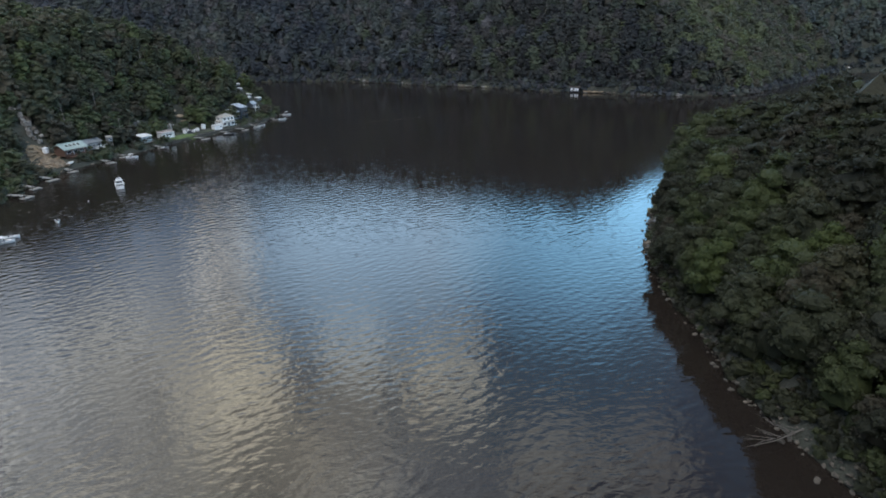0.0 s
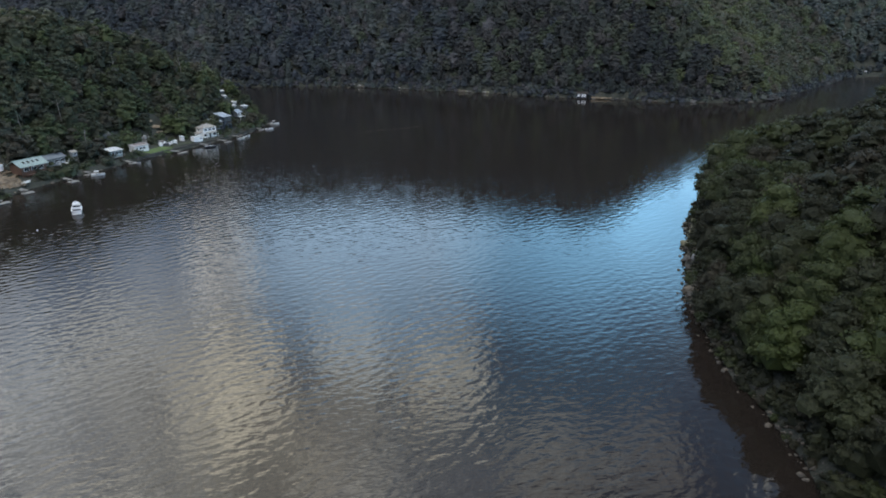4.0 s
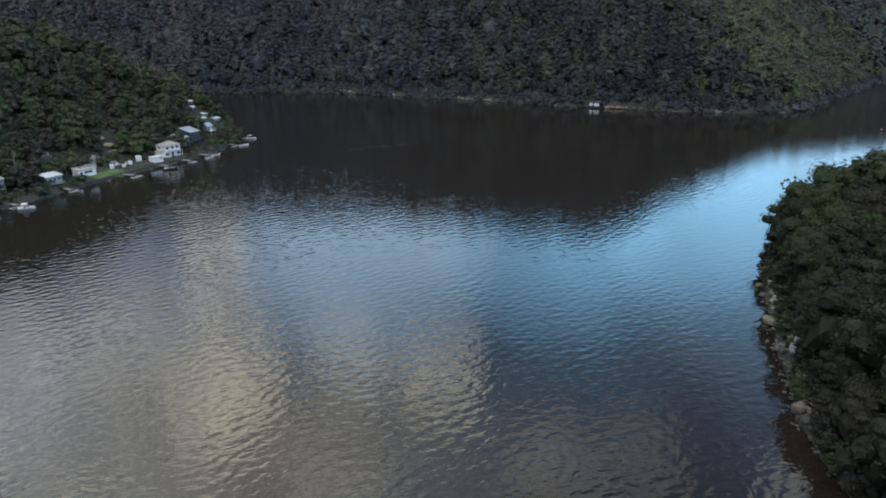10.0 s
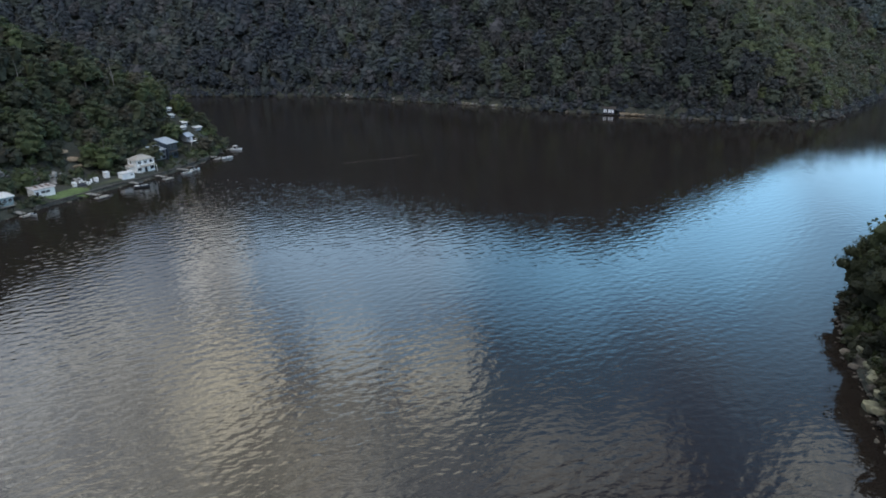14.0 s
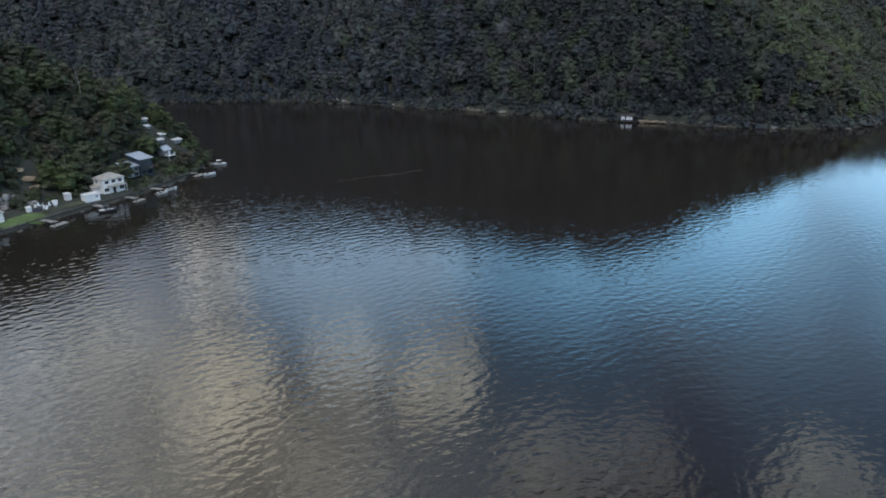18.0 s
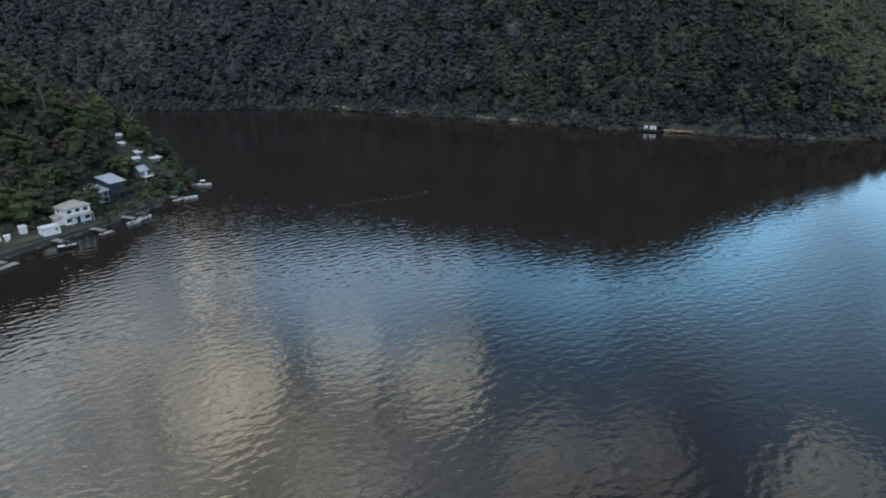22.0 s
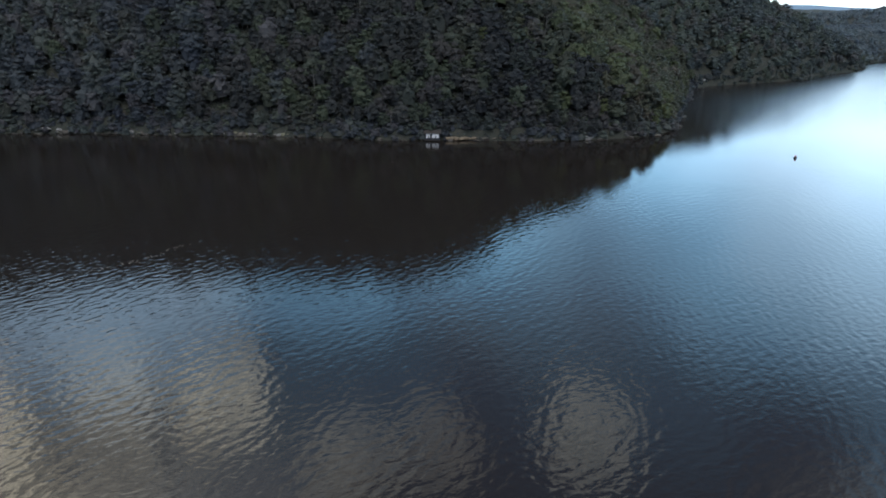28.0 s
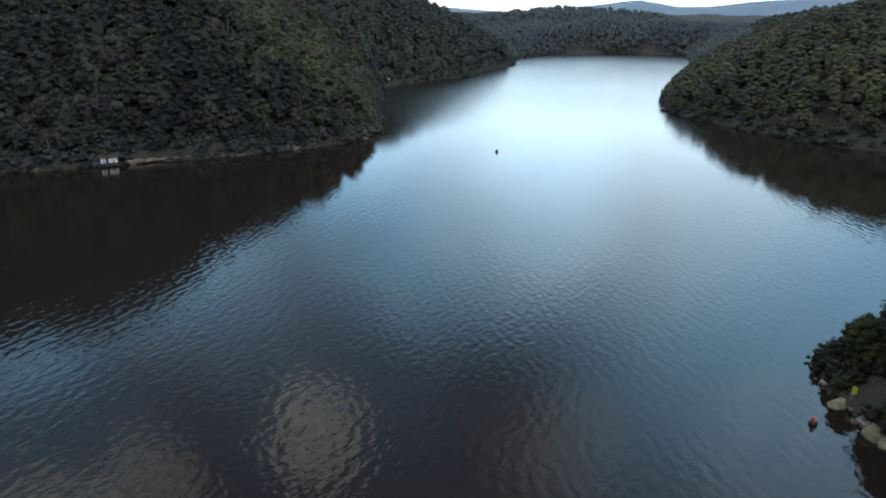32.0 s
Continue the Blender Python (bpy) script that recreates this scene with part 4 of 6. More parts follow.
def roof_sheet(parent, w, d, z, rise, mat, kind="gable", over=0.45, thick=0.12, label=""):
    """Roof sheets with overhanging eaves. kind: gable (ridge along x), slope (up to the back) or hip."""
    bm = bmesh.new()
    X, Y = w / 2 + over, d / 2 + over
    sl = rise / (d / 2) if kind != "slope" else rise / d

    def slab(pts):
        top = [bm.verts.new(p) for p in pts]
        bot = [bm.verts.new((p[0], p[1], p[2] - thick)) for p in pts]
        bm.faces.new(top)
        bm.faces.new(bot[::-1])
        n = len(pts)
        for i in range(n):
            bm.faces.new((top[i], bot[i], bot[(i + 1) % n], top[(i + 1) % n]))
    z = z + thick
    if kind == "gable":
        ze = z - sl * over
        slab([(-X, -Y, ze), (X, -Y, ze), (X, 0, z + rise), (-X, 0, z + rise)])
        slab([(X, Y, ze), (-X, Y, ze), (-X, 0, z + rise), (X, 0, z + rise)])
        box(bm, (0, 0, z + rise + 0.02), (2 * X, 0.35, 0.10))
    elif kind == "hip":
        ze, q = z - sl * over, max(0.2, X - Y)
        slab([(-X, -Y, ze), (X, -Y, ze), (q, 0, z + rise), (-q, 0, z + rise)])
        slab([(X, Y, ze), (-X, Y, ze), (-q, 0, z + rise), (q, 0, z + rise)])
        slab([(X, -Y, ze), (X, Y, ze), (q, 0, z + rise)])
        slab([(-X, Y, ze), (-X, -Y, ze), (-q, 0, z + rise)])
        box(bm, (0, 0, z + rise + 0.02), (2 * q, 0.3, 0.10))
    else:
        za, zb = z - sl * over, z + rise + sl * over
        slab([(-X, -Y, za), (X, -Y, za), (X, Y, zb), (-X, Y, zb)])
    return part("roof", bm, mat, parent, label)


def stilts(parent, w, d, drop, mat=DARKWOOD):
    for sx in (-1, 0, 1):
        for sy in (-1, 1):
            bm = bmesh.new()
            rod(bm, (sx * (w / 2 - 0.25), sy * (d / 2 - 0.25), -drop), (sx * (w / 2 - 0.25), sy * (d / 2 - 0.25), 0.05), 0.12)
            part("post", bm, mat, parent)


def deck_with_rail(parent, cx, cy, w, d, z, rail=True, mat=TIMBER, drop=2.0):
    bm = bmesh.new()
    n = max(3, int(w / 0.3))
    for k in range(n):
        box(bm, (cx - w / 2 + (k + 0.5) * w / n, cy, z), (w / n - 0.02, d, 0.08))
    dk = part("deck", bm, mat, parent)
    if rail:
        bm = bmesh.new()
        for zz in (z + 0.55, z + 1.0):
            box(bm, (cx, cy - d / 2 + 0.04, zz), (w, 0.05, 0.06))
            for s in (-1, 1):
                box(bm, (cx + s * (w / 2 - 0.03), cy, zz), (0.05, d, 0.06))
        for k in range(max(2, int(w / 1.4)) + 1):
            box(bm, (cx - w / 2 + 0.04 + k * (w - 0.08) / max(2, int(w / 1.4)), cy - d / 2 + 0.04, z + 0.5), (0.06, 0.06, 1.0))
        part("railing", bm, mat, dk)
    for sx in (-1, 1):
        bm = bmesh.new()
        rod(bm, (cx + sx * (w / 2 - 0.15), cy - d / 2 + 0.15, z - drop), (cx + sx * (w / 2 - 0.15), cy - d / 2 + 0.15, z), 0.08)
        part("post", bm, mat, dk)


def white_house():
    x, y, yaw = -21.8, 318.6, 38.0
    h = thing("house", x, y, floor_z(x, y) - 0.3, yaw, "white two-storey weatherboard house with a beige hipped roof by the water", "house", "houses of the settled bank")
    h.scale = (0.82, 0.82, 0.8)
    wall_shell(h, 8.2, 6.0, 5.6, 0, WHITE)
    roof_sheet(h, 8.2, 6.0, 5.6, 1.5, TILE, "hip")
    for k in (-2.6, 0, 2.6):
        window(h, k, -3.0, 4.4, 1.4, 1.2)
    for k in (-2.9, 2.9):
        window(h, k, -3.0, 1.6, 1.7, 1.3)
    window(h, -4.1, 0.8, 4.4, 1.2, 1.1, "side")
    boxpart("door", h, DARK, (0, -3.02, 1.15), (1.0, 0.08, 2.1))
    # verandah roof between the storeys and a lean-to at the gable end
    bm = bmesh.new()
    box(bm, (0.6, -3.75, 3.05), (7.0, 1.7, 0.10), rx=radians(12))
    v = part("verandah_roof", bm, TILE, h)
    for k in (-2.8, 0.6, 4.0):
        bm = bmesh.new()
        box(bm, (k, -4.45, 1.45), (0.12, 0.12, 2.9))
        part("post", bm, WHITE, v)
    bm = bmesh.new()
    box(bm, (-5.1, 0.6, 1.4), (2.0, 4.4, 2.8))
    lean = part("lean_to", bm, WHITE, h)
    boxpart("lean_to_roof", lean, TILE, (-5.1, 0.6, 2.95), (2.5, 5.0, 0.12), ry=radians(-14))


def white_shed():
    x, y = -25.8, 309.4
    h = thing("boat_shed", x, y, floor_z(x, y) - 0.2, 36, "low flat-roofed white boat shed on the sea wall", "shed")
    h.scale = (0.74, 0.8, 0.85)
    wall_shell(h, 5.6, 3.2, 2.3, 0, WHITE)
    roof_sheet(h, 5.6, 3.2, 2.3, 0.15, PALE, "slope", 0.2)
    window(h, 1.6, -1.6, 1.5, 0.8, 0.6, mullions=0)
    boxpart("door", h, GEL, (-1.2, -1.63, 1.05), (1.8, 0.06, 2.0))


def blue_house():
    x, y = -14.2, 335.6
    h = thing("house", x, y, floor_z(x, y) + 0.1, 44, "tall slate-blue clad house with a curved pale metal roof", "house", "houses of the settled bank")
    h.scale = (0.82, 0.84, 0.95)
    wall_shell(h, 5.6, 6.4, 6.0, 0, SLATEBLUE, skew=1.2)
    roof_sheet(h, 5.6, 6.4, 6.0, 1.2, ZINC, "slope", 0.6)
    for k in (-1.7, 0.1, 1.9):
        window(h, k, -3.2, 4.6, 1.3, 1.5, frame_mat=CANVAS)
    for k in (-1.4, 1.4):
        window(h, k, -3.2, 1.7, 1.8, 1.9, frame_mat=CANVAS)
    window(h, 2.8, 0.5, 4.4, 1.6, 1.4, "side", frame_mat=CANVAS)
    deck_with_rail(h, 0.2, -4.0, 5.0, 1.5, 3.0, drop=3.0, mat=DARKWOOD)
    x, y = -17.8, 332.6
    h = thing("house", x, y, floor_z(x, y) + 0.5, 44, "grey-blue cottage wing with a sloping zinc roof", "house", "houses of the settled bank")
    h.scale = (0.82, 0.82, 0.85)
    wall_shell(h, 5.2, 6.0, 4.0, 0, GREYWALL, skew=1.0)
    roof_sheet(h, 5.2, 6.0, 4.0, 1.0, ZINC, "slope", 0.5)
    window(h, -1.2, -3.0, 2.9, 1.2, 1.2, frame_mat=CANVAS)
    window(h, 1.3, -3.0, 2.9, 1.2, 1.2, frame_mat=CANVAS)
    window(h, 1.2, -3.0, 1.0, 1.6, 1.2, frame_mat=CANVAS)


def grey_cottage():
    x, y = -7.8, 349.6
    h = thing("cottage", x, y, floor_z(x, y) - 0.4, 50, "small grey cottage with a gabled roof and a white porch", "cottage", "houses of the settled bank")
    h.scale = (0.76, 0.76, 0.8)
    wall_shell(h, 4.2, 4.6, 2.6, 0, GREYWALL, gable=1.4)
    roof_sheet(h, 4.2, 4.6, 2.6, 1.4, ZINC, "gable")
    stilts(h, 4.2, 4.6, 2.0)
    window(h, -1.2, -2.3, 1.5, 1.1, 1.2)
    boxpart("door", h, GEL, (0.8, -2.33, 1.05), (0.9, 0.06, 2.0))
    deck_with_rail(h, 0.8, -3.2, 4.4, 1.7, 0.1, mat=WHITE)
    for x, y, w, d, z, yaw, col in POINT_COTTAGES:
        h = thing("cottage", x, y, floor_z(x, y) - 0.2, yaw, "little cottage among trees with a pale metal roof", "cottage", "cottages on the point")
        h.scale = (0.85, 0.85, 0.62)
        wall_shell(h, w, d, z, 0, GREYWALL)
        roof_sheet(h, w, d, z, 0.5, col, "slope", 0.4)
        stilts(h, w, d, 2.5)
        window(h, 0, -d / 2, z * 0.55, 1.0, 0.8)


POINT_COTTAGES = ((-3.8, 358.4, 3.6, 2.6, 2.0, 40, PALE), (-8.3, 357.2, 2.2, 2.0, 2.0, 30, PALE), (-8.8, 353.8, 2.4, 1.6, 1.8, 35, PALE), (-12.6, 357.4, 1.8, 1.6, 1.7, 45, PALE), (-13.8, 359.6, 2.6, 1.8, 1.6, 25, PALE))


def rusty_house():
    x, y = -47.0, 292.2
    h = thing("house", x, y, floor_z(x, y) - 0.2, 38, "long low white cottage with a rust-stained flat roof beside the lawn", "house", "houses of the settled bank")
    h.scale = (0.86, 0.86, 0.9)
    wall_shell(h, 7.0, 4.4, 2.9, 0, WHITE)
    roof_sheet(h, 7.0, 4.4, 2.9, 0.3, RUST, "slope", 0.4)
    for k in (-0.4, 1.2):
        window(h, k, -2.2, 1.75, 1.3, 0.9)
    window(h, 3.5, -0.4, 1.7, 1.4, 0.9, "side")
    boxpart("door", h, DARK, (-2.4, -2.23, 1.05), (0.9, 0.06, 2.0))
    for k in (-1.6, 0.4, 2.4):
        boxpart("roof_patch", h, BROWN, (k, 0.3, 3.32), (0.9, 2.6, 0.04), rx=math.atan2(0.3, 4.4), label="rust-red roof sheet")


def teal_house():
    x, y = -54.8, 281.8
    h = thing("house", x, y, floor_z(x, y) + 0.5, 42, "pale teal fibro cottage raised on posts with a light roof", "house", "houses of the settled bank")
    h.scale = (0.78, 0.78, 0.82)
    wall_shell(h, 6.2, 4.6, 3.0, 0, TEAL)
    roof_sheet(h, 6.2, 4.6, 3.0, 0.7, PALE, "slope", 0.5)
    stilts(h, 6.2, 4.6, 2.4)
    for k in (-1.8, 0.1, 2.0):
        window(h, k, -2.3, 1.75, 1.3, 1.2)
    deck_with_rail(h, 0, -3.0, 6.4, 1.4, 0.0, drop=2.4)


def tower_hut():
    x, y = -66.6, 272.8
    h = thing("lookout_hut", x, y, floor_z(x, y), 40, "narrow grey two-level timber hut on posts", "hut")
    h.scale = (0.75, 0.75, 0.85)
    wall_shell(h, 2.4, 2.4, 1.9, 3.4, GREYWALL)
    roof_sheet(h, 2.4, 2.4, 5.3, 0.4, TILE, "slope", 0.35)
    stilts(h, 2.4, 2.4, 0.4)
    window(h, 0, -1.2, 4.5, 1.3, 0.9)
    for s in (-1, 1):
        for q in (-1, 1):
            bm = bmesh.new()
            box(bm, (s * 1.1, q * 1.1, 1.7), (0.15, 0.15, 3.4))
            part("post", bm, TIMBER, h)
    deck_with_rail(h, 0, -0.4, 2.6, 2.0, 1.7, drop=1.7)


def grey_house():
    x, y = -73.6, 271.4
    h = thing("house", x, y, floor_z(x, y) - 0.3, 48, "grey fibro house with a low grey roof and white deck rail", "house", "houses of the settled bank")
    wall_shell(h, 7.0, 4.8, 3.0, 0, GREYWALL, gable=1.0)
    roof_sheet(h, 7.0, 4.8, 3.0, 1.0, GREYWALL, "gable")
    for k in (-2.3, 0, 2.3):
        window(h, k, -2.4, 1.7, 1.3, 1.2)
    deck_with_rail(h, 2.4, -3.4, 4.4, 2.0, 0.6, mat=WHITE, drop=3.0)


def green_roof_house():
    x, y = -78.6, 260.4
    h = thing("house", x, y, floor_z(x, y) + 0.6, 46, "brown timber house with a wide grey-green gabled roof", "house", "houses of the settled bank")
    wall_shell(h, 8.6, 6.0, 3.0, 0, BROWN, gable=1.5)
    roof_sheet(h, 8.6, 6.0, 3.0, 1.5, GREENROOF, "gable", 0.8)
    stilts(h, 8.6, 6.0, 3.0)
    for k in (-2.6, 0, 2.6):
        window(h, k, -3.0, 1.7, 1.6, 1.2)
    deck_with_rail(h, 1.0, -4.0, 9.0, 2.0, 0.0, mat=BROWN, drop=3.2)
    boxpart("skirting", h, BROWN, (0, -2.9, -1.3), (8.4, 0.12, 2.4), label="brown slatted skirting under the floor")
    for k in range(4):
        boxpart("skylight", h, GLASS, (-2.4 + k * 1.6, -1.7, 3.86), (0.8, 1.1, 0.06), rx=math.atan2(1.5, 3.0))


for build in (white_house, white_shed, blue_house, grey_cottage, rusty_house, teal_house, tower_hut, grey_house, green_roof_house):
    build()


# ---------------------------------------------------------------- small sheds, tanks and garden things
def small_things():
    for x, y, w, d, z, yaw, lab in ((-31.8, 310.4, 1.5, 1.4, 1.7, 35, "small white garden shed on the terrace"), (-34.4, 306.6, 1.2, 0.9, 0.8, 20, "white storage box beside the garden path"), (-39.6, 300.6, 1.1, 1.0, 1.1, 40, "grey-white garden shed behind the lawn")):
        h = thing("garden_shed", x, y, floor_z(x, y) - 0.1, yaw, lab, "shed", "garden sheds")
        wall_shell(h, w, d, z, 0, WHITE)
        roof_sheet(h, w, d, z, 0.25, PALE, "slope", 0.12)
        boxpart("door", h, GEL, (0, -d / 2 - 0.02, z * 0.42), (w * 0.45, 0.05, z * 0.8))
    x, y = -86.4, 258.4
    t = thing("water_tank", x, y, floor_z(x, y) - 0.2, 0, "round white water tank on the cleared slope", "tank")
    bm = bmesh.new()
    rod(bm, (0, 0, 0), (0, 0, 1.9), 1.1, seg=20)
    part("tank_body", bm, GEL, t, smooth=False)
    bm = bmesh.new()
    rod(bm, (0, 0, 1.9), (0, 0, 2.2), 1.15, 0.25, 20)
    part("lid", bm, GEL, t)
    r = random.Random(5)
    for k in range(9):
        x, y = -36.2 + r.uniform(-2.6, 2.6), 303.4 + r.uniform(-2.0, 2.0)
        t = thing("garden_chair", x, y, floor_z(x, y), r.uniform(0, 360), "white plastic garden chair on the terrace", "chair", "garden chairs")
        boxpart("seat", t, GEL, (0, 0, 0.45), (0.55, 0.55, 0.06), 0.02)
        boxpart("backrest", t, GEL, (0, 0.27, 0.8), (0.55, 0.06, 0.65), 0.02)
        for sx in (-1, 1):
            for sy in (-1, 1):
                boxpart("leg", t, GEL, (sx * 0.23, sy * 0.23, 0.215), (0.06, 0.06, 0.43))
    x, y = -37.8, 301.4
    t = thing("tarpaulin", x, y, floor_z(x, y), 30, "dark tarpaulin over a heap behind the lawn", "tarpaulin")
    bm = bmesh.new()
    bmesh.ops.create_icosphere(bm, subdivisions=2, radius=1.0, matrix=Matrix.Diagonal((1.5, 0.9, 0.9, 1)))
    part("sheet", bm, CANVAS, t, smooth=True)
    x, y = -76.6, 247.6
    t = thing("upturned_dinghy", x, y, floor_z(x, y) + 0.1, 70, "pale upturned dinghy pulled up on the bank", "dinghy")
    bm = bmesh.new()
    hull_shape(bm, 3.6, 1.4, 0.55, 0.35)
    bmesh.ops.rotate(bm, verts=bm.verts, cent=(0, 0, 0.3), matrix=Matrix.Rotation(math.pi, 3, "X"))
    part("hull", bm, PALE, t)


# ---------------------------------------------------------------- boats
def hull_shape(bm, length, beam, depth, draft, sections=9):
    """An open hull, bow towards +x, its rim at depth over the keel line."""
    rings = []
    for i in range(sections):
        u = i / (sections - 1)
        half = beam / 2 * (1 - max(0, (u - 0.35) / 0.65) ** 2.4) * (0.9 + 0.1 * min(1, u / 0.3))
        half = max(half, 0.03)
        rise = 0.22 * depth * u ** 2.5
        keel = -draft + 0.75 * draft * max(0, (u - 0.55) / 0.45) ** 2
        x = -length / 2 + length * u
        top = depth - draft + rise
        rings.append([bm.verts.new(p) for p in ((x, -half, top), (x, -half * 0.86, keel + 0.45 * (top - keel)), (x, -half * 0.5, keel + 0.08), (x, 0, keel), (x, half * 0.5, keel + 0.08), (x, half * 0.86, keel + 0.45 * (top - keel)), (x, half, top))])
    for a, b in zip(rings, rings[1:]):
        for k in range(6):
            bm.faces.new((a[k], a[k + 1], b[k + 1], b[k]))
    bm.faces.new(rings[0])
    bm.faces.new(rings[-1][::-1])


def boat_deck(bm, length, beam, z, rim):
    """A rim and a sole inside a hull."""
    n = 9
    outer, inner = [], []
    for s in (-1, 1):
        for i in range(n):
            u = i / (n - 1) if s < 0 else 1 - i / (n - 1)
            half = max(0.03, beam / 2 * (1 - max(0, (u - 0.35) / 0.65) ** 2.4) * (0.9 + 0.1 * min(1, u / 0.3)))
            x = -length / 2 + length * u
            zz = z + 0.10 * u ** 2.5
            outer.append(bm.verts.new((x, s * half, zz)))
            inner.append(bm.verts.new((x * 0.94 - 0.02 * length, s * max(0.02, half - rim), zz)))
    m = len(outer)
    for i in range(m):
        bm.faces.new((outer[i], outer[(i + 1) % m], inner[(i + 1) % m], inner[i]))
    low = [bm.verts.new((v.co.x, v.co.y, z - 0.35)) for v in inner]
    for i in range(m):
        bm.faces.new((inner[i], inner[(i + 1) % m], low[(i + 1) % m], low[i]))
    bm.faces.new(low)


def outboard(parent, x, z):
    bm = bmesh.new()
    box(bm, (x - 0.2, 0, z + 0.35), (0.45, 0.34, 0.42))
    bmesh.ops.bevel(bm, geom=list(bm.edges), offset=0.06, segments=2, affect="EDGES")
    box(bm, (x - 0.2, 0, z - 0.2), (0.16, 0.12, 0.8))
    part("outboard_motor", bm, DARK, parent)


def runabout(x, y, yaw, length=4.8, hull=GEL, label="white open runabout with an outboard motor", canopy=False):
    b = thing("motorboat", x, y, 0.0, yaw, label, "boat", "small boats")
    b.scale = (0.8, 0.85, 0.85)
    bm = bmesh.new()
    hull_shape(bm, length, length * 0.4, 0.95, 0.25)
    part("hull", bm, hull, b, smooth=True)
    bm = bmesh.new()
    boat_deck(bm, length, length * 0.4, 0.70, 0.14)
    part("deck", bm, GEL, b)
    bm = bmesh.new()
    box(bm, (length * 0.10, 0, 0.98), (0.08, length * 0.33, 0.42), ry=radians(-28))
    part("windscreen", bm, GLASS, b)
    for s in (-1, 1):
        boxpart("seat", b, CANVAS, (-length * 0.1, s * length * 0.09, 0.62), (0.5, 0.45, 0.4), 0.05)
    outboard(b, -length / 2, 0.55)
    if canopy:
        bm = bmesh.new()
        box(bm, (-length * 0.08, 0, 1.95), (length * 0.36, length * 0.36, 0.07))
        c = part("canopy", bm, CANVAS if canopy == "dark" else GEL, b)
        for sx in (-1, 1):
            for sy in (-1, 1):
                bm = bmesh.new()
                rod(bm, (-length * 0.08 + sx * length * 0.16, sy * length * 0.16, 0.7), (-length * 0.08 + sx * length * 0.16, sy * length * 0.16, 1.95), 0.025, seg=6)
                part("canopy_pole", bm, ALU, c)
    return b


def cruiser(x, y, yaw):
    b = thing("cabin_cruiser", x, y, 0.0, yaw, "white cabin cruiser moored off the bank, stern deck open", "boat")
    b.scale = (0.8, 0.92, 0.9)
    bm = bmesh.new()
    hull_shape(bm, 9.0, 3.2, 1.7, 0.45)
    part("hull", bm, GEL, b, smooth=True)
    bm = bmesh.new()
    boat_deck(bm, 9.0, 3.2, 1.25, 0.3)
    part("deck", bm, GEL, b)
    bm = bmesh.new()
    v = box(bm, (0.7, 0, 1.75), (4.2, 2.5, 1.2))
    for w in v:
        if w.co.z > 1.8:
            w.co.x = 0.7 + (w.co.x - 0.7) * 0.8 - 0.2
            w.co.y *= 0.86
    bmesh.ops.bevel(bm, geom=list(bm.edges), offset=0.1, segments=2, affect="EDGES")
    cab = part("cabin", bm, GEL, b)
    for s in (-1, 1):
        boxpart("side_window", cab, GLASS, (0.6, s * 1.19, 1.95), (2.6, 0.05, 0.42), rx=radians(8 * s))
    boxpart("aft_window", cab, GLASS, (-1.28, 0, 1.85), (0.06, 1.9, 0.75))
    boxpart("windscreen", cab, GLASS, (2.42, 0, 2.0), (0.06, 1.9, 0.5), ry=radians(-24))
    boxpart("flybridge", b, GEL, (-0.1, 0, 2.55), (2.2, 1.9, 0.5), 0.08)
    bm = bmesh.new()
    rod(bm, (-0.6, 0, 2.6), (-0.8, 0, 4.4), 0.05, 0.03)
    m = part("mast", bm, ALU, b)
    boxpart("radar_arch", m, GEL, (-0.7, 0, 3.3), (0.35, 1.5, 0.14), 0.03)
    boxpart("swim_platform", b, GEL, (-4.75, 0, 0.2), (0.7, 2.6, 0.1), 0.02)
    boxpart("cockpit_seat", b, CANVAS, (-3.6, 0, 1.1), (0.7, 2.2, 0.5), 0.05)
    bm = bmesh.new()
    for s in (-1, 1):
        rod(bm, (1.0, s * 1.45, 2.0), (4.2, s * 0.25, 2.2), 0.025, seg=6)
        for k in range(4):
            xx = 1.0 + k * 1.0
            yy = s * (1.45 - 0.37 * k)
            rod(bm, (xx, yy, 1.4), (xx, yy, 2.03 + 0.05 * k), 0.02, seg=6)
    part("bow_rail", bm, ALU, b)


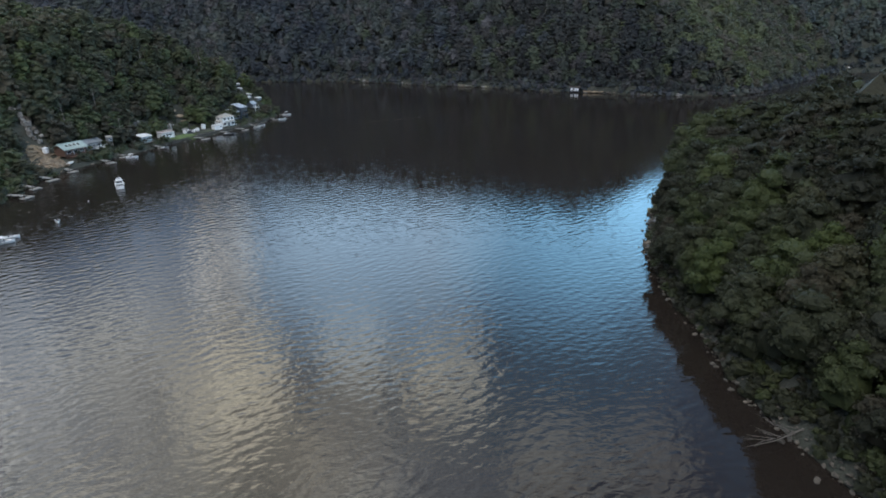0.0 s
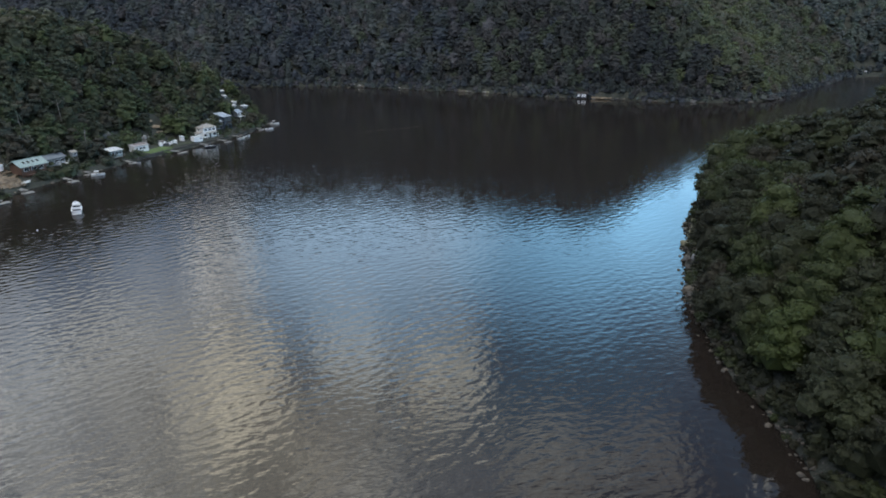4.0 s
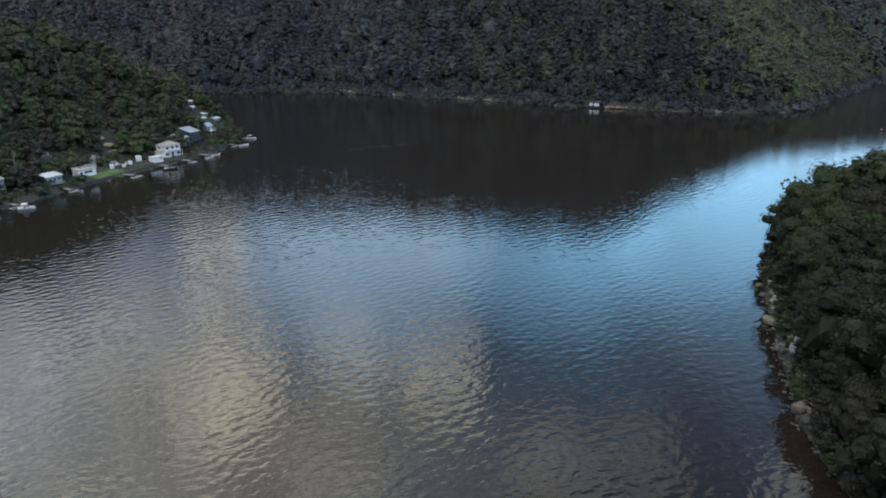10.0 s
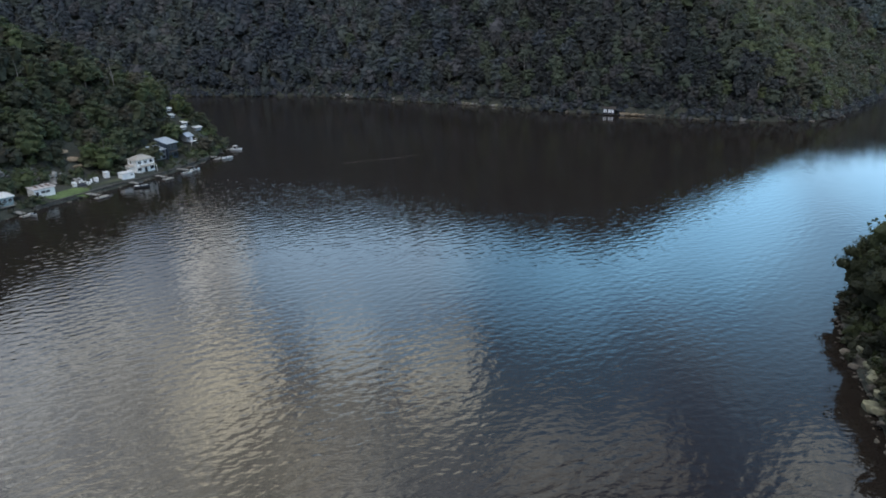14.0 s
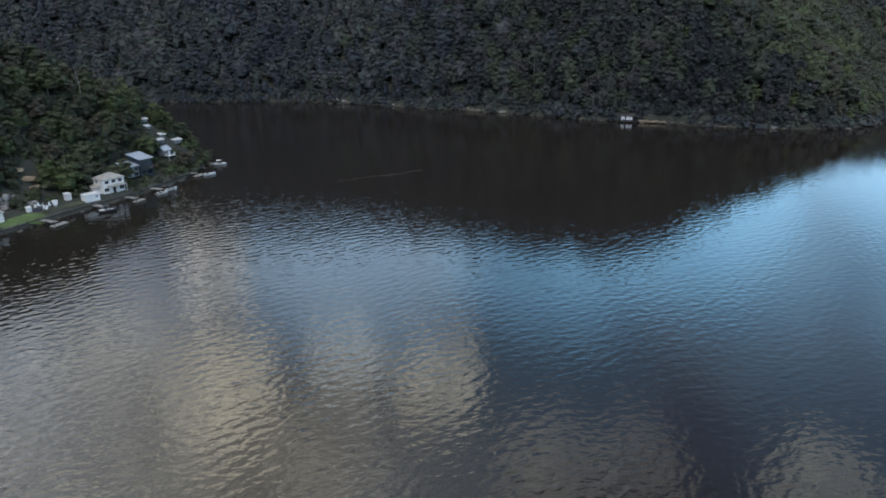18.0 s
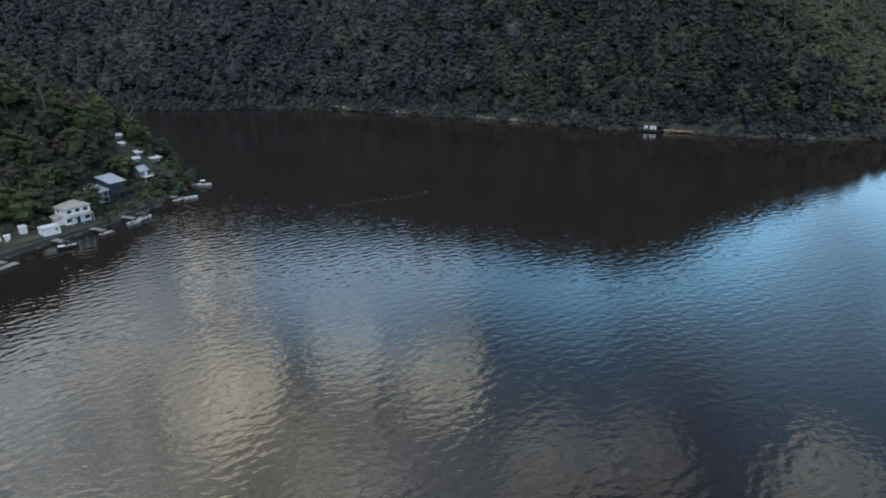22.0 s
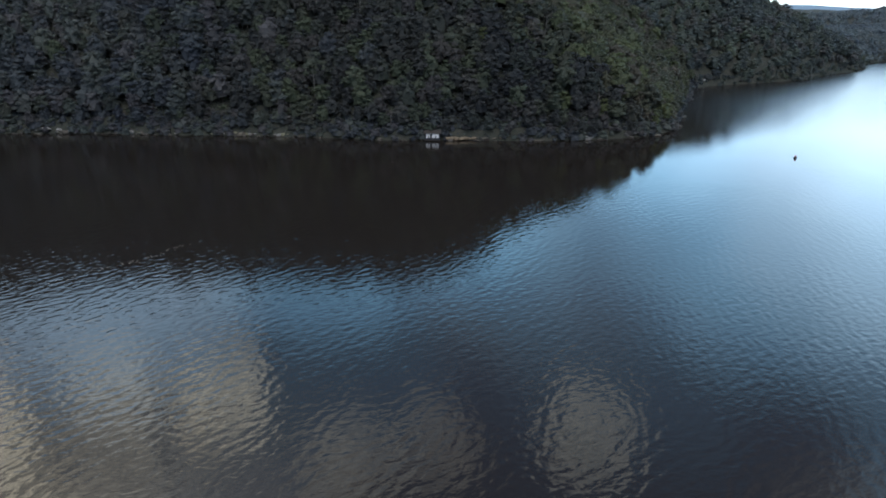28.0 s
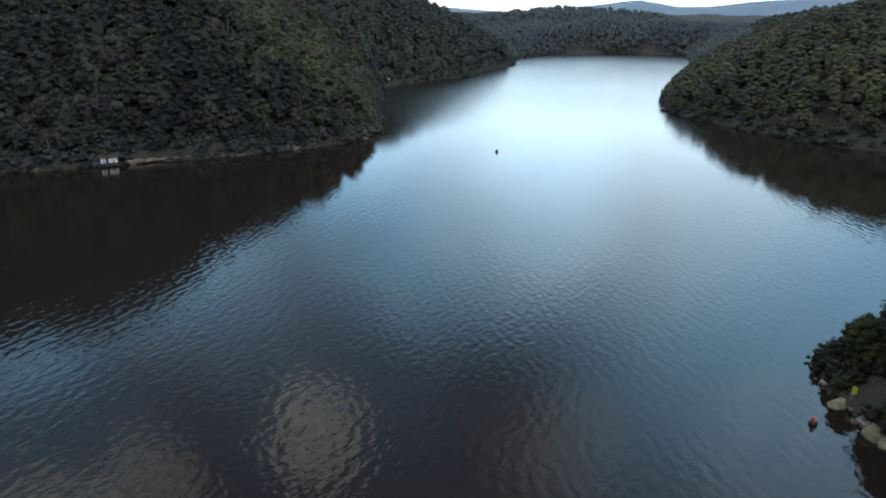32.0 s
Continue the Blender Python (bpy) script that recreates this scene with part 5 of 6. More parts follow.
def jetty(x0, y0, x1, y1, width=1.6, pontoon=None, label="weathered timber jetty on dark piles"):
    """From the bank to the water; pontoon: length and breadth of a float across its end."""
    L_ = math.hypot(x1 - x0, y1 - y0)
    yaw = math.degrees(math.atan2(y1 - y0, x1 - x0))
    j = thing("jetty", x0, y0, 0.0, yaw, label, "jetty", "jetties of the settled bank")
    n = max(4, int(L_ / 0.32))
    bm = bmesh.new()
    for k in range(n):
        box(bm, ((k + 0.5) * L_ / n, 0, 0.85), (L_ / n - 0.04, width, 0.07))
    for s in (-1, 1):
        box(bm, (L_ / 2, s * width * 0.4, 0.74), (L_, 0.12, 0.15))
    part("deck", bm, TIMBER, j)
    k = 0.0
    while k < L_ + 0.1:
        for s in (-1, 1):
            bm = bmesh.new()
            rod(bm, (min(k, L_ - 0.1), s * (width / 2 + 0.05), -1.5), (min(k, L_ - 0.1), s * (width / 2 + 0.05), 1.15), 0.11)
            part("pile", bm, DARKWOOD, j)
        k += 2.6
    if pontoon:
        a, w = pontoon
        bm = bmesh.new()
        box(bm, (L_ + w / 2, 0, 0.30), (w, a, 0.35))
        bmesh.ops.bevel(bm, geom=list(bm.edges), offset=0.04, segments=1, affect="EDGES")
        p = part("pontoon", bm, TIMBER, j, "pale floating pontoon")
        for s in (-1, 1):
            bm = bmesh.new()
            rod(bm, (L_ + w - 0.1, s * (a / 2 - 0.2), -1.5), (L_ + w - 0.1, s * (a / 2 - 0.2), 1.7), 0.1)
            part("guide_pile", bm, DARKWOOD, p)


small_things()
cruiser(-56.5, 212.8, 99)
runabout(-67.6, 175.5, 285, 3.6, GEL, "white moored runabout with a dark outboard motor")
runabout(-77.0, 160.2, 15, 7.0, GEL, "long white motorboat moored off the bank", "white")
runabout(-76.0, 164.0, 15, 5.0, GEL, "white runabout moored beside a larger boat")
jetty(-88.0, 209.5, -82.5, 206.3, 1.8, (4.0, 2.0))
jetty(-87.5, 222.0, -82.4, 217.6, 1.6, (3.6, 1.8))
jetty(-84.0, 233.0, -79.6, 228.6, 1.8, (4.2, 1.8))
jetty(-80.5, 246.5, -75.5, 240.4, 1.8, (3.4, 2.0))
jetty(-70.5, 259.0, -64.8, 252.2, 1.5, (3.0, 2.6))
jetty(-65.6, 267.0, -60.6, 262.2, 1.5, (5.0, 2.0))
runabout(-57.6, 259.6, 10, 5.6, GEL, "white motorboat with a canopy tied to a pontoon", "white")
jetty(-53.6, 282.0, -48.6, 276.4, 1.5, (2.6, 1.8))
runabout(-46.2, 275.8, -50, 4.4, ALU, "grey aluminium dinghy lying at a small jetty")
jetty(-35.6, 294.6, -31.6, 291.4, 1.5, (4.4, 1.8))
jetty(-24.6, 306.2, -21.6, 303.2, 1.7)
runabout(-20.6, 301.2, 8, 5.6, CANVAS, "dark-hulled motorboat at the end of a short jetty", "dark")
jetty(-17.2, 313.2, -13.8, 310.0, 1.5, (3.6, 1.6))
jetty(-11.0, 322.0, -7.4, 319.0, 1.6, (6.4, 1.8))
runabout(-5.0, 320.6, 40, 5.2, GEL, "white runabout with dark canopy on a pontoon", "dark")
runabout(-7.4, 316.4, 40, 5.0, PALE, "pale grey runabout lying beside a pontoon")
jetty(-2.0, 341.5, 2.6, 338.2, 1.6, (4.8, 1.8))
runabout(6.4, 338.2, 20, 5.4, GEL, "white runabout tied to the outermost pontoon")
jetty(3.0, 358.5, 6.6, 355.4, 1.5, (2.4, 1.4))
runabout(10.2, 354.2, -12, 5.6, GEL, "white half-cabin boat moored off the point", "white")


def mooring_buoy(x, y, r, mat, label, name="mooring_buoy", top=None):
    b = thing(name, x, y, 0.0, 0, label, "buoy")
    bm = bmesh.new()
    bmesh.ops.create_uvsphere(bm, u_segments=14, v_segments=9, radius=r, matrix=Matrix.Translation((0, 0, r * 0.3)) @ Matrix.Diagonal((1, 1, 0.85, 1)))
    part("float", bm, mat, b, smooth=True)
    bm = bmesh.new()
    rod(bm, (0, 0, r), (0, 0, r * 1.4), r * 0.18)
    part("ring_post", bm, DARK, b)
    if top:
        bm = bmesh.new()
        rod(bm, (0, 0, r), (0, 0, r * 1.9), r * 0.55, r * 0.4, 12)
        part("topmark", bm, top, b)
        boxpart("number_plate", b, GEL, (-r * 0.35, -r * 0.35, r * 1.45), (r * 0.1, r * 0.4, r * 0.4), rz=radians(45), label="small white plate")


mooring_buoy(-63.2, 196.2, 0.22, GEL, "small white mooring buoy floating off the bank")
mooring_buoy(135.0, 176.2, 0.58, DARK, "red channel buoy with a black base off the rocky point", "channel_buoy", RED)
mooring_buoy(292.2, 279.8, 0.6, DARK, "dark channel buoy in the middle of the river", "channel_buoy", RED)


def yellow_sign():
    x, y = 143.0, 170.9
    s = thing("warning_sign", x, y, 0.75, 62, "bright yellow sign on a short post among the rocks", "sign")
    bm = bmesh.new()
    rod(bm, (0, 0, -0.4), (0, 0, 2.2), 0.06)
    part("post", bm, ALU, s)
    p = boxpart("board", s, YELLOW, (0, -0.08, 1.2), (0.62, 0.05, 1.6), 0.02)
    boxpart("symbol", p, DARK, (0.05, -0.12, 1.6), (0.24, 0.02, 0.22), label="small dark mark")
    boxpart("brace", s, ALU, (0, 0.25, 0.8), (0.05, 0.05, 1.6), rx=radians(18))


yellow_sign()


# ---------------------------------------------------------------- far bank: boathouse and ledge
def boathouse():
    x, y = 206.4, 393.6
    h = thing("boathouse", x, y, 0.2, -40, "small dark boathouse with two white doors at the water's edge", "boathouse")
    wall_shell(h, 6.4, 4.0, 3.0, 0, CANVAS, gable=0.9)
    roof_sheet(h, 6.4, 4.0, 3.0, 0.9, DARKWOOD, "gable", 0.4)
    for k, w in ((-1.85, 1.7), (1.25, 2.9)):
        d = boxpart("door", h, GEL, (k, -2.05, 1.95), (w, 0.1, 2.0), 0.02)
        boxpart("door_window", d, GLASS, (k + 0.2, -2.12, 1.35), (0.4, 0.03, 0.7))
    deck_with_rail(h, 0, -2.9, 7.0, 1.6, 0.25, rail=False, mat=DARKWOOD, drop=1.6)
    for k in range(4):
        bm = bmesh.new()
        rod(bm, (-3 + 2 * k, -3.5, -1.5), (-3 + 2 * k, -3.5, 0.3), 0.12)
        part("pile", bm, DARKWOOD, h)


boathouse()
for x, y, w, z, lab in ((499.0, 443.0, 4.5, 3.0, "tiny white boatshed on the wooded shore far downstream"), (604, 420.0, 3.0, 2.5, "small pale shed at the waterline far downstream"),
                        (850, 462, 5.5, 3.2, "white waterside house far down the river"), (866, 464, 4.5, 3.0, "pale house beside another far down the river"), (838, 461, 3.5, 2.4, "small white boat shed far down the river")):
    h = thing("boathouse", x, y, 0.6, 10, lab, "boathouse", "buildings far downstream")
    wall_shell(h, w, w * 0.7, z, 0, WHITE, gable=z * 0.3)
    roof_sheet(h, w, w * 0.7, z, z * 0.3, PALE, "gable", 0.4)
    window(h, -w * 0.2, -w * 0.35, z * 0.55, w * 0.25, z * 0.3)
    boxpart("door", h, DARK, (w * 0.2, -w * 0.35 - 0.02, z * 0.36), (w * 0.16, 0.06, z * 0.7))


# ---------------------------------------------------------------- rocks, walls, lawn
def rock_mesh(seed, kind="boulder", mat=None):
    r = random.Random(seed)
    bm = bmesh.new()
    bmesh.ops.create_icosphere(bm, subdivisions=2, radius=1.0)
    o = Vector((r.uniform(0, 50), r.uniform(0, 50), r.uniform(0, 50)))
    for v in bm.verts:
        p = v.co.copy()
        k = 1 + 0.42 * noise.noise(p * 1.1 + o) + 0.16 * noise.noise(p * 2.7 + o)
        v.co = p * k
        v.co.z = max(-0.55, min(0.5 + 0.12 * noise.noise(p * 1.5 - o), v.co.z))
    # split faces, as sandstone breaks along its joints
    for k in range(7):
        n = Vector((r.uniform(-1, 1), r.uniform(-1, 1), r.uniform(-0.3, 0.6))).normalized()
        cut = r.uniform(0.5, 0.78)
        for v in bm.verts:
            over = v.co.dot(n) - cut
            if over > 0:
                v.co -= n * over * 0.92
    me = bpy.data.meshes.new("rock")
    bm.to_mesh(me)
    bm.free()
    me.materials.append(mat or ROCK)
    return me


ROCKS = [rock_mesh(k) for k in range(7)]
PALE_ROCKS = [rock_mesh(k + 60, mat=PALEROCK) for k in range(4)]
LICHEN_ROCKS = [rock_mesh(k + 20, mat=LICHEN) for k in range(3)]
GOLD_ROCKS = [rock_mesh(k + 40, mat=WARMROCK) for k in range(3)]


def rock(me, x, y, z, sx, sy, sz, yaw, label, group):
    ob = new("rock", me)
    ob.matrix_basis = Matrix.LocRotScale((x, y, z), Euler((random.uniform(-0.15, 0.15), random.uniform(-0.15, 0.15), yaw)), (sx, sy, sz))
    return tagged(ob, label, "rock", group)


def rubble(name, label, spots, mat, seed):
    """Broken stones too many to count, as one mesh: x, y, size."""
    r = np.random.RandomState(seed)
    bm = bmesh.new()
    bmesh.ops.create_icosphere(bm, subdivisions=1, radius=1.0)
    base = np.array([v.co for v in bm.verts])
    tri = np.array([[v.index for v in f.verts] for f in bm.faces])
    bm.free()
    V, F = [], []
    for k, (x, y, s) in enumerate(spots):
        v = base * r.uniform(0.7, 1.15, (len(base), 1))
        for q in range(3):
            n = r.normal(size=3)
            n /= np.linalg.norm(n)
            over = np.maximum(v @ n - 0.55, 0)
            v = v - over[:, None] * n
        a = r.uniform(0, 6.283)
        v = v * (s * r.uniform(1, 1.6), s, s * r.uniform(0.5, 0.9))
        v = np.column_stack((v[:, 0] * math.cos(a) - v[:, 1] * math.sin(a), v[:, 0] * math.sin(a) + v[:, 1] * math.cos(a), v[:, 2]))
        V.append(v + (x, y, max(0.0, floor_z(x, y)) + 0.15 * s))
        F.append(tri + k * len(base))
    ob = new(name, mesh_from(name, np.vstack(V), np.vstack(F), [mat]))
    tagged(ob, label, "rubble", kind="stuff")


def along_bank(pts, step, seed, jitter=0.8):
    """Evenly spaced places on a bank's line with its direction."""
    r = random.Random(seed)
    out = []
    for a, b in zip(pts, pts[1:]):
        L_ = math.hypot(b[0] - a[0], b[1] - a[1])
        for k in range(int(L_ / step)):
            u = (k + r.uniform(0.1, 0.9)) / max(1, int(L_ / step))
            out.append((a[0] + (b[0] - a[0]) * u + r.uniform(-jitter, jitter), a[1] + (b[1] - a[1]) * u + r.uniform(-jitter, jitter), math.atan2(b[1] - a[1], b[0] - a[0])))
    return out


def place_rocks():
    r = random.Random(77)
    close = [p for p in RIGHT_BANK if p[0] < 160 and -20 < p[1] < 180]
    for x, y, a in along_bank(close, 2.8, 3, 1.5):
        s = r.choice((0.16, 0.2, 0.25, 0.3, 0.35, 0.45, 0.6))
        rock(r.choice(ROCKS), x, y, 0.12 * s, s * r.uniform(0.9, 1.5), s * r.uniform(0.7, 1.1), s * r.uniform(0.5, 0.9), a + r.uniform(-0.5, 0.5), "pale weathered sandstone boulder at the water's edge", "rocks of the close bank")
    # broken blocks along the open edge
    edge = [p for p in RIGHT_BANK if 66 < p[0] < 106 and 100 < p[1] < 152]
    for x, y, a in along_bank(edge, 2.0, 17, 0.9):
        s = r.choice((0.5, 0.7, 0.9, 1.2))
        x, y = x + 1.2, y - 1.0
        rock(r.choice(ROCKS + LICHEN_ROCKS), x, y, max(0.1, floor_z(x, y)) + 0.15 * s, s * 1.3, s, s * 0.85, r.uniform(0, 6), "grey-brown sandstone block on the open edge of the bank", "rocks of the close bank")
    # big pale block and lichen-covered slabs half way along the close bank
    for x, y, z, s, me, lab in ((82.4, 119.2, 0.9, 1.7, PALE_ROCKS[1], "large pale sandstone block standing at the water's edge"), (83.4, 120.0, 3.4, 1.2, PALE_ROCKS[2], "pale sandstone block on top of another"), (83.0, 123.0, 0.4, 1.2, PALE_ROCKS[0], "flat pale sandstone slab in the shallows"), (87.0, 125.6, 0.5, 1.1, ROCKS[3], "pale sandstone block at the waterline"),
                                (89.6, 132.2, 0.5, 1.7, LICHEN_ROCKS[0], "sandstone slab covered with yellow-green lichen"), (91.4, 131.9, 1.2, 1.6, LICHEN_ROCKS[1], "lichen-yellow sandstone boulder above the waterline"), (94.4, 136.2, 0.8, 1.4, LICHEN_ROCKS[2], "lichen-yellow sandstone slab at the waterline"), (97.6, 138.2, 2.2, 1.5, LICHEN_ROCKS[1], "rounded lichen-yellow sandstone boulder under the trees"), (97.4, 142.0, 0.3, 1.0, ROCKS[0], "dark sandstone block at the waterline"), (100.2, 146.2, 0.3, 1.0, ROCKS[2], "dark sandstone block at the waterline"),
                                (71.4, 107.0, 0.5, 1.4, ROCKS[5], "dark undercut sandstone block at the waterline"), (69.8, 104.0, 0.4, 1.2, ROCKS[6], "dark undercut sandstone block at the waterline"), (69.4, 95.6, 1.0, 1.1, ROCKS[3], "pale split sandstone block under the trees"),
                                (64.6, 91.6, 0.2, 0.8, ROCKS[0], "pale sandstone boulder in the shallows"), (63.6, 85.2, 0.3, 0.9, ROCKS[2], "pale sandstone boulder in the shallows"), (58.6, 75.6, 0.2, 0.8, ROCKS[5], "rounded pale boulder in the shallows"), (59.2, 73.0, 0.25, 1.0, ROCKS[1], "rounded pale boulder in the shallows"), (49.8, 51.2, 0.15, 0.7, ROCKS[3], "flat pale stone in the shallows"), (46.6, 48.6, 0.15, 0.8, ROCKS[2], "flat pale stone in the shallows"), (51.6, 52.6, 0.3, 0.7, ROCKS[6], "pale broken stone on the bank"), (48.2, 46.6, 0.2, 0.6, ROCKS[0], "pale broken stone on the bank"), (42.4, 28.4, 0.2, 0.8, ROCKS[4], "flat dark stone in the shallows")):
        k = 0.62 if y < 93 else 0.9
        rock(me, x, y, max(z * k, floor_z(x, y) + 0.3 * s * k), s * 1.2 * k, s * k, s * 0.85 * k, r.uniform(0, 6), lab, "rocks of the close bank")
    for x, y, s in ((155.7, 174.1, 1.20), (152.2, 173.1, 0.90), (147.6, 173.8, 1.20), (146.4, 172.6, 1.10), (144.6, 171.7, 1.10), (141.5, 173.0, 1.45), (143.1, 170.6, 1.30), (140.7, 169.6, 1.50), (138.1, 169.5, 1.70), (135.7, 168.4, 2.00), (133.9, 167.5, 1.80), (149.5, 171.6, 0.80)):
        rock(r.choice(LICHEN_ROCKS + PALE_ROCKS[:2]), x, y, 0.25, s * 1.15, s * 1.0, s * 0.62, r.uniform(-0.5, 0.1), "flat greenish sandstone slab around the point", "rocks of the point")
    far = [p for p in FAR_BANK if 60 < p[0] < 345]
    for n, (x, y, a) in enumerate(along_bank(far, 11.0, 4, 2.6)):
        if math.hypot(x - 205, y - 391) < 5:
            continue
        s = r.choice((0.4, 0.6, 0.8, 1.1, 1.5))
        rock(r.choice(ROCKS), x, y, 0.15 * s, s * r.uniform(1.1, 2.0), s, s * r.uniform(0.5, 0.9), a, "grey sandstone rock along the far waterline", "rocks of the far bank")
    for x, y, s, me in ((86, 506, 2.2, 0), (92, 502, 1.8, 3), (146, 453, 2.0, 2), (150, 450, 1.5, 5), (188, 406, 1.4, 6)):
        rock(ROCKS[me], x, y, 0.5, s * 1.3, s, s * 0.9, r.uniform(0, 6), "large pale sandstone boulder on the far waterline", "rocks of the far bank")
    for x, y, w, k in ((260.6, 353.2, 2.6, 0), (263.6, 352.8, 1.7, 1), (279.4, 349.6, 1.3, 2)):
        rock(PALE_ROCKS[k], x, y, 0.7, w * 1.25, w * 0.8, w * 0.75, -0.4, "large pale sandstone boulder on the far waterline", "rocks of the far bank")
    for k in range(16):
        u = k / 15
        x, y = 211 + 22 * u + r.uniform(-0.6, 0.6), 387.5 - 15.5 * u + r.uniform(-0.5, 0.8)
        s = r.uniform(0.9, 1.7)
        rock(r.choice(GOLD_ROCKS if u < 0.45 or r.random() < 0.3 else ROCKS), x, y + 1.0, 0.5 + r.uniform(0, 0.7), s * 1.5, s, s * 0.65, -0.72, "golden sandstone ledge block beside the boathouse", "ledge of the far bank")
    spots = [(x + r.gauss(0, 0.5), y + r.gauss(0, 0.5), r.choice((0.3, 0.4, 0.55, 0.75, 1.0))) for x, y, a in along_bank(far, 1.0, 14, 0.3) if x < 200 and 0.5 + 0.5 * math.sin(x * 0.13) + r.uniform(-0.4, 0.4) > 0.5]
    rubble("far_shore_ledges", "brown-grey sandstone ledges along the far waterline", spots, ROCK, 8)
    # broken ledges that show below the trees of the far bank
    for x, y, n, lean in ((85.6, 507.6, 7, 0.9), (78.6, 513.8, 4, 1.3), (96.0, 499.0, 2, 0.3), (104.2, 492.4, 3, 0.3), (111.2, 486.0, 4, 0.4), (124.6, 472.9, 3, 0.4), (138.0, 461.0, 4, 0.3), (146.8, 453.2, 7, 0.5), (157.4, 443.0, 4, 0.3), (163.6, 436.8, 4, 0.3)):
        for k in range(n):
            q = (k - (n - 1) / 2) * 1.7 + r.uniform(-0.5, 0.5)
            w = r.uniform(0.7, 1.7)
            rock(r.choice(PALE_ROCKS + LICHEN_ROCKS[:1]), x + q * 0.70, y - q * 0.71 + r.uniform(-0.4, 0.3), 0.3 + r.uniform(0.2, 1.6) * lean, w * 1.5, w * 0.8, w * r.uniform(0.45, 0.8), -0.78 + r.uniform(-0.3, 0.3), "pale weathered sandstone ledge block below the trees", "ledges of the far bank")
    # cliff and outcrops above the cottages
    for k in range(12):
        x, y = -58 + r.gauss(0, 1.6), 295.5 + r.gauss(0, 1.7)
        s = r.uniform(0.9, 1.9)
        rock(r.choice(PALE_ROCKS), x, y, floor_z(x, y) + 0.9 * s, s, s * 0.8, s * 1.7, r.uniform(0, 6), "pale grey sandstone outcrop among the trees above the cottages", "outcrops above the cottages")
    for k in range(46):
        u = k / 45
        x, y = -97.5 + 7.5 * u + r.gauss(0, 1.6), 276 - 13 * u + r.gauss(0, 1.8)
        s = r.uniform(0.6, 1.6)
        rock(r.choice(PALE_ROCKS + ROCKS[:1]), x, y, floor_z(x, y) + 0.7 * s, s, s * 0.8, s * r.uniform(0.9, 1.6), r.uniform(0, 6), "broken grey sandstone block of the cliff above the cottages", "cliff above the cottages")
    for k in range(34):
        u = r.random()
        x, y = -53 + 15 * u + r.gauss(0, 1.0), 303 + 4.5 * u + r.gauss(0, 1.4)
        s = r.choice((0.35, 0.5, 0.7, 1.0, 1.3))
        rock(r.choice(PALE_ROCKS), x, y, floor_z(x, y) + 0.25 * s, s * 1.2, s, s * 0.9, r.uniform(0, 6), "pale grey broken sandstone on the slope behind the lawn", "outcrops above the cottages")
    for x, y, s in ((-42.3, 316.4, 2.0), (-40.4, 314.6, 1.4), (-44.5, 318, 1.5)):
        rock(r.choice(GOLD_ROCKS), x, y, floor_z(x, y) + 0.1, s * 1.3, s, s * 0.45, r.uniform(0, 6), "tan sandstone outcrop above the terraces", "outcrops above the cottages")
    spots = []
    for k in range(240):
        u = r.random()
        spots.append((-89 + 10 * u + r.gauss(0, 1.9), 257 - 11 * u + r.gauss(0, 2.4), r.choice((0.2, 0.3, 0.4, 0.55, 0.8, 1.1))))
    rubble("rubble_slope", "tan sandstone rubble spilled down the cleared slope", spots, RUBBLE, 5)
    spots = []
    for x, y, a in along_bank(close, 0.22, 13, 0.0):
        u = r.random()
        spots.append((x - math.sin(a) * (2.4 * u - 0.3) + r.gauss(0, 0.35), y + math.cos(a) * (2.4 * u - 0.3) + r.gauss(0, 0.35), r.choice((0.1, 0.14, 0.18, 0.24, 0.32, 0.45))))
    rubble("foreshore_rubble", "grey-brown broken stones along the water's edge of the close bank", spots, ROCK, 6)
    settled = [p for p in LEFT_BANK if 190 < p[1] < 372 and p[0] < 8]
    for x, y, a in along_bank(settled, 4.0, 9, 0.9):
        s = r.choice((0.3, 0.45, 0.6, 0.8))
        rock(r.choice(ROCKS), x, y, 0.1, s * 1.5, s, s * 0.8, a, "dark rock at the foot of the settled bank", "rocks of the settled bank")


place_rocks()


def sheet_on_ground(name, cx, cy, w, d, yaw, mat, label, lift=0.06, seed=1):
    """An uneven patch that follows the ground."""
    r = np.random.RandomState(seed)
    n, m = 26, 12
    V, F = [], []
    ca, sa = math.cos(radians(yaw)), math.sin(radians(yaw))
    for i in range(n):
        for j in range(m):
            u, v = i / (n - 1) * 2 - 1, j / (m - 1) * 2 - 1
            f = math.sqrt(max(0.0, 1 - 0.45 * v * v)) if abs(u) > 0.8 else 1
            x, y = u * w / 2 * f, v * d / 2 * (1 - 0.12 * math.sin(u * 4 + seed))
            V.append((cx + x * ca - y * sa, cy + x * sa + y * ca))
    V = np.array(V)
    z = ground_height(V) + lift
    F = [(i * m + j, (i + 1) * m + j, (i + 1) * m + j + 1, i * m + j + 1) for i in range(n - 1) for j in range(m - 1)]
    ob = new(name, mesh_from(name, np.column_stack((V, z)), F, [mat], smooth=True))
    return tagged(ob, label, name, kind="structure")


sheet_on_ground("lawn", -40.6, 293.6, 13, 6.0, 41, LAWN, "bright green mown lawn behind the sea wall", 0.10, 2)
sheet_on_ground("terrace", -31.0, 304.6, 14, 2.6, 45, ROUGHGRASS, "patchy grass terrace along the sea wall", 0.08, 3)
sheet_on_ground("clearing", -84.5, 251.5, 19, 9, 125, TAN, "bare tan earth of a cleared slope", 0.10, 4)


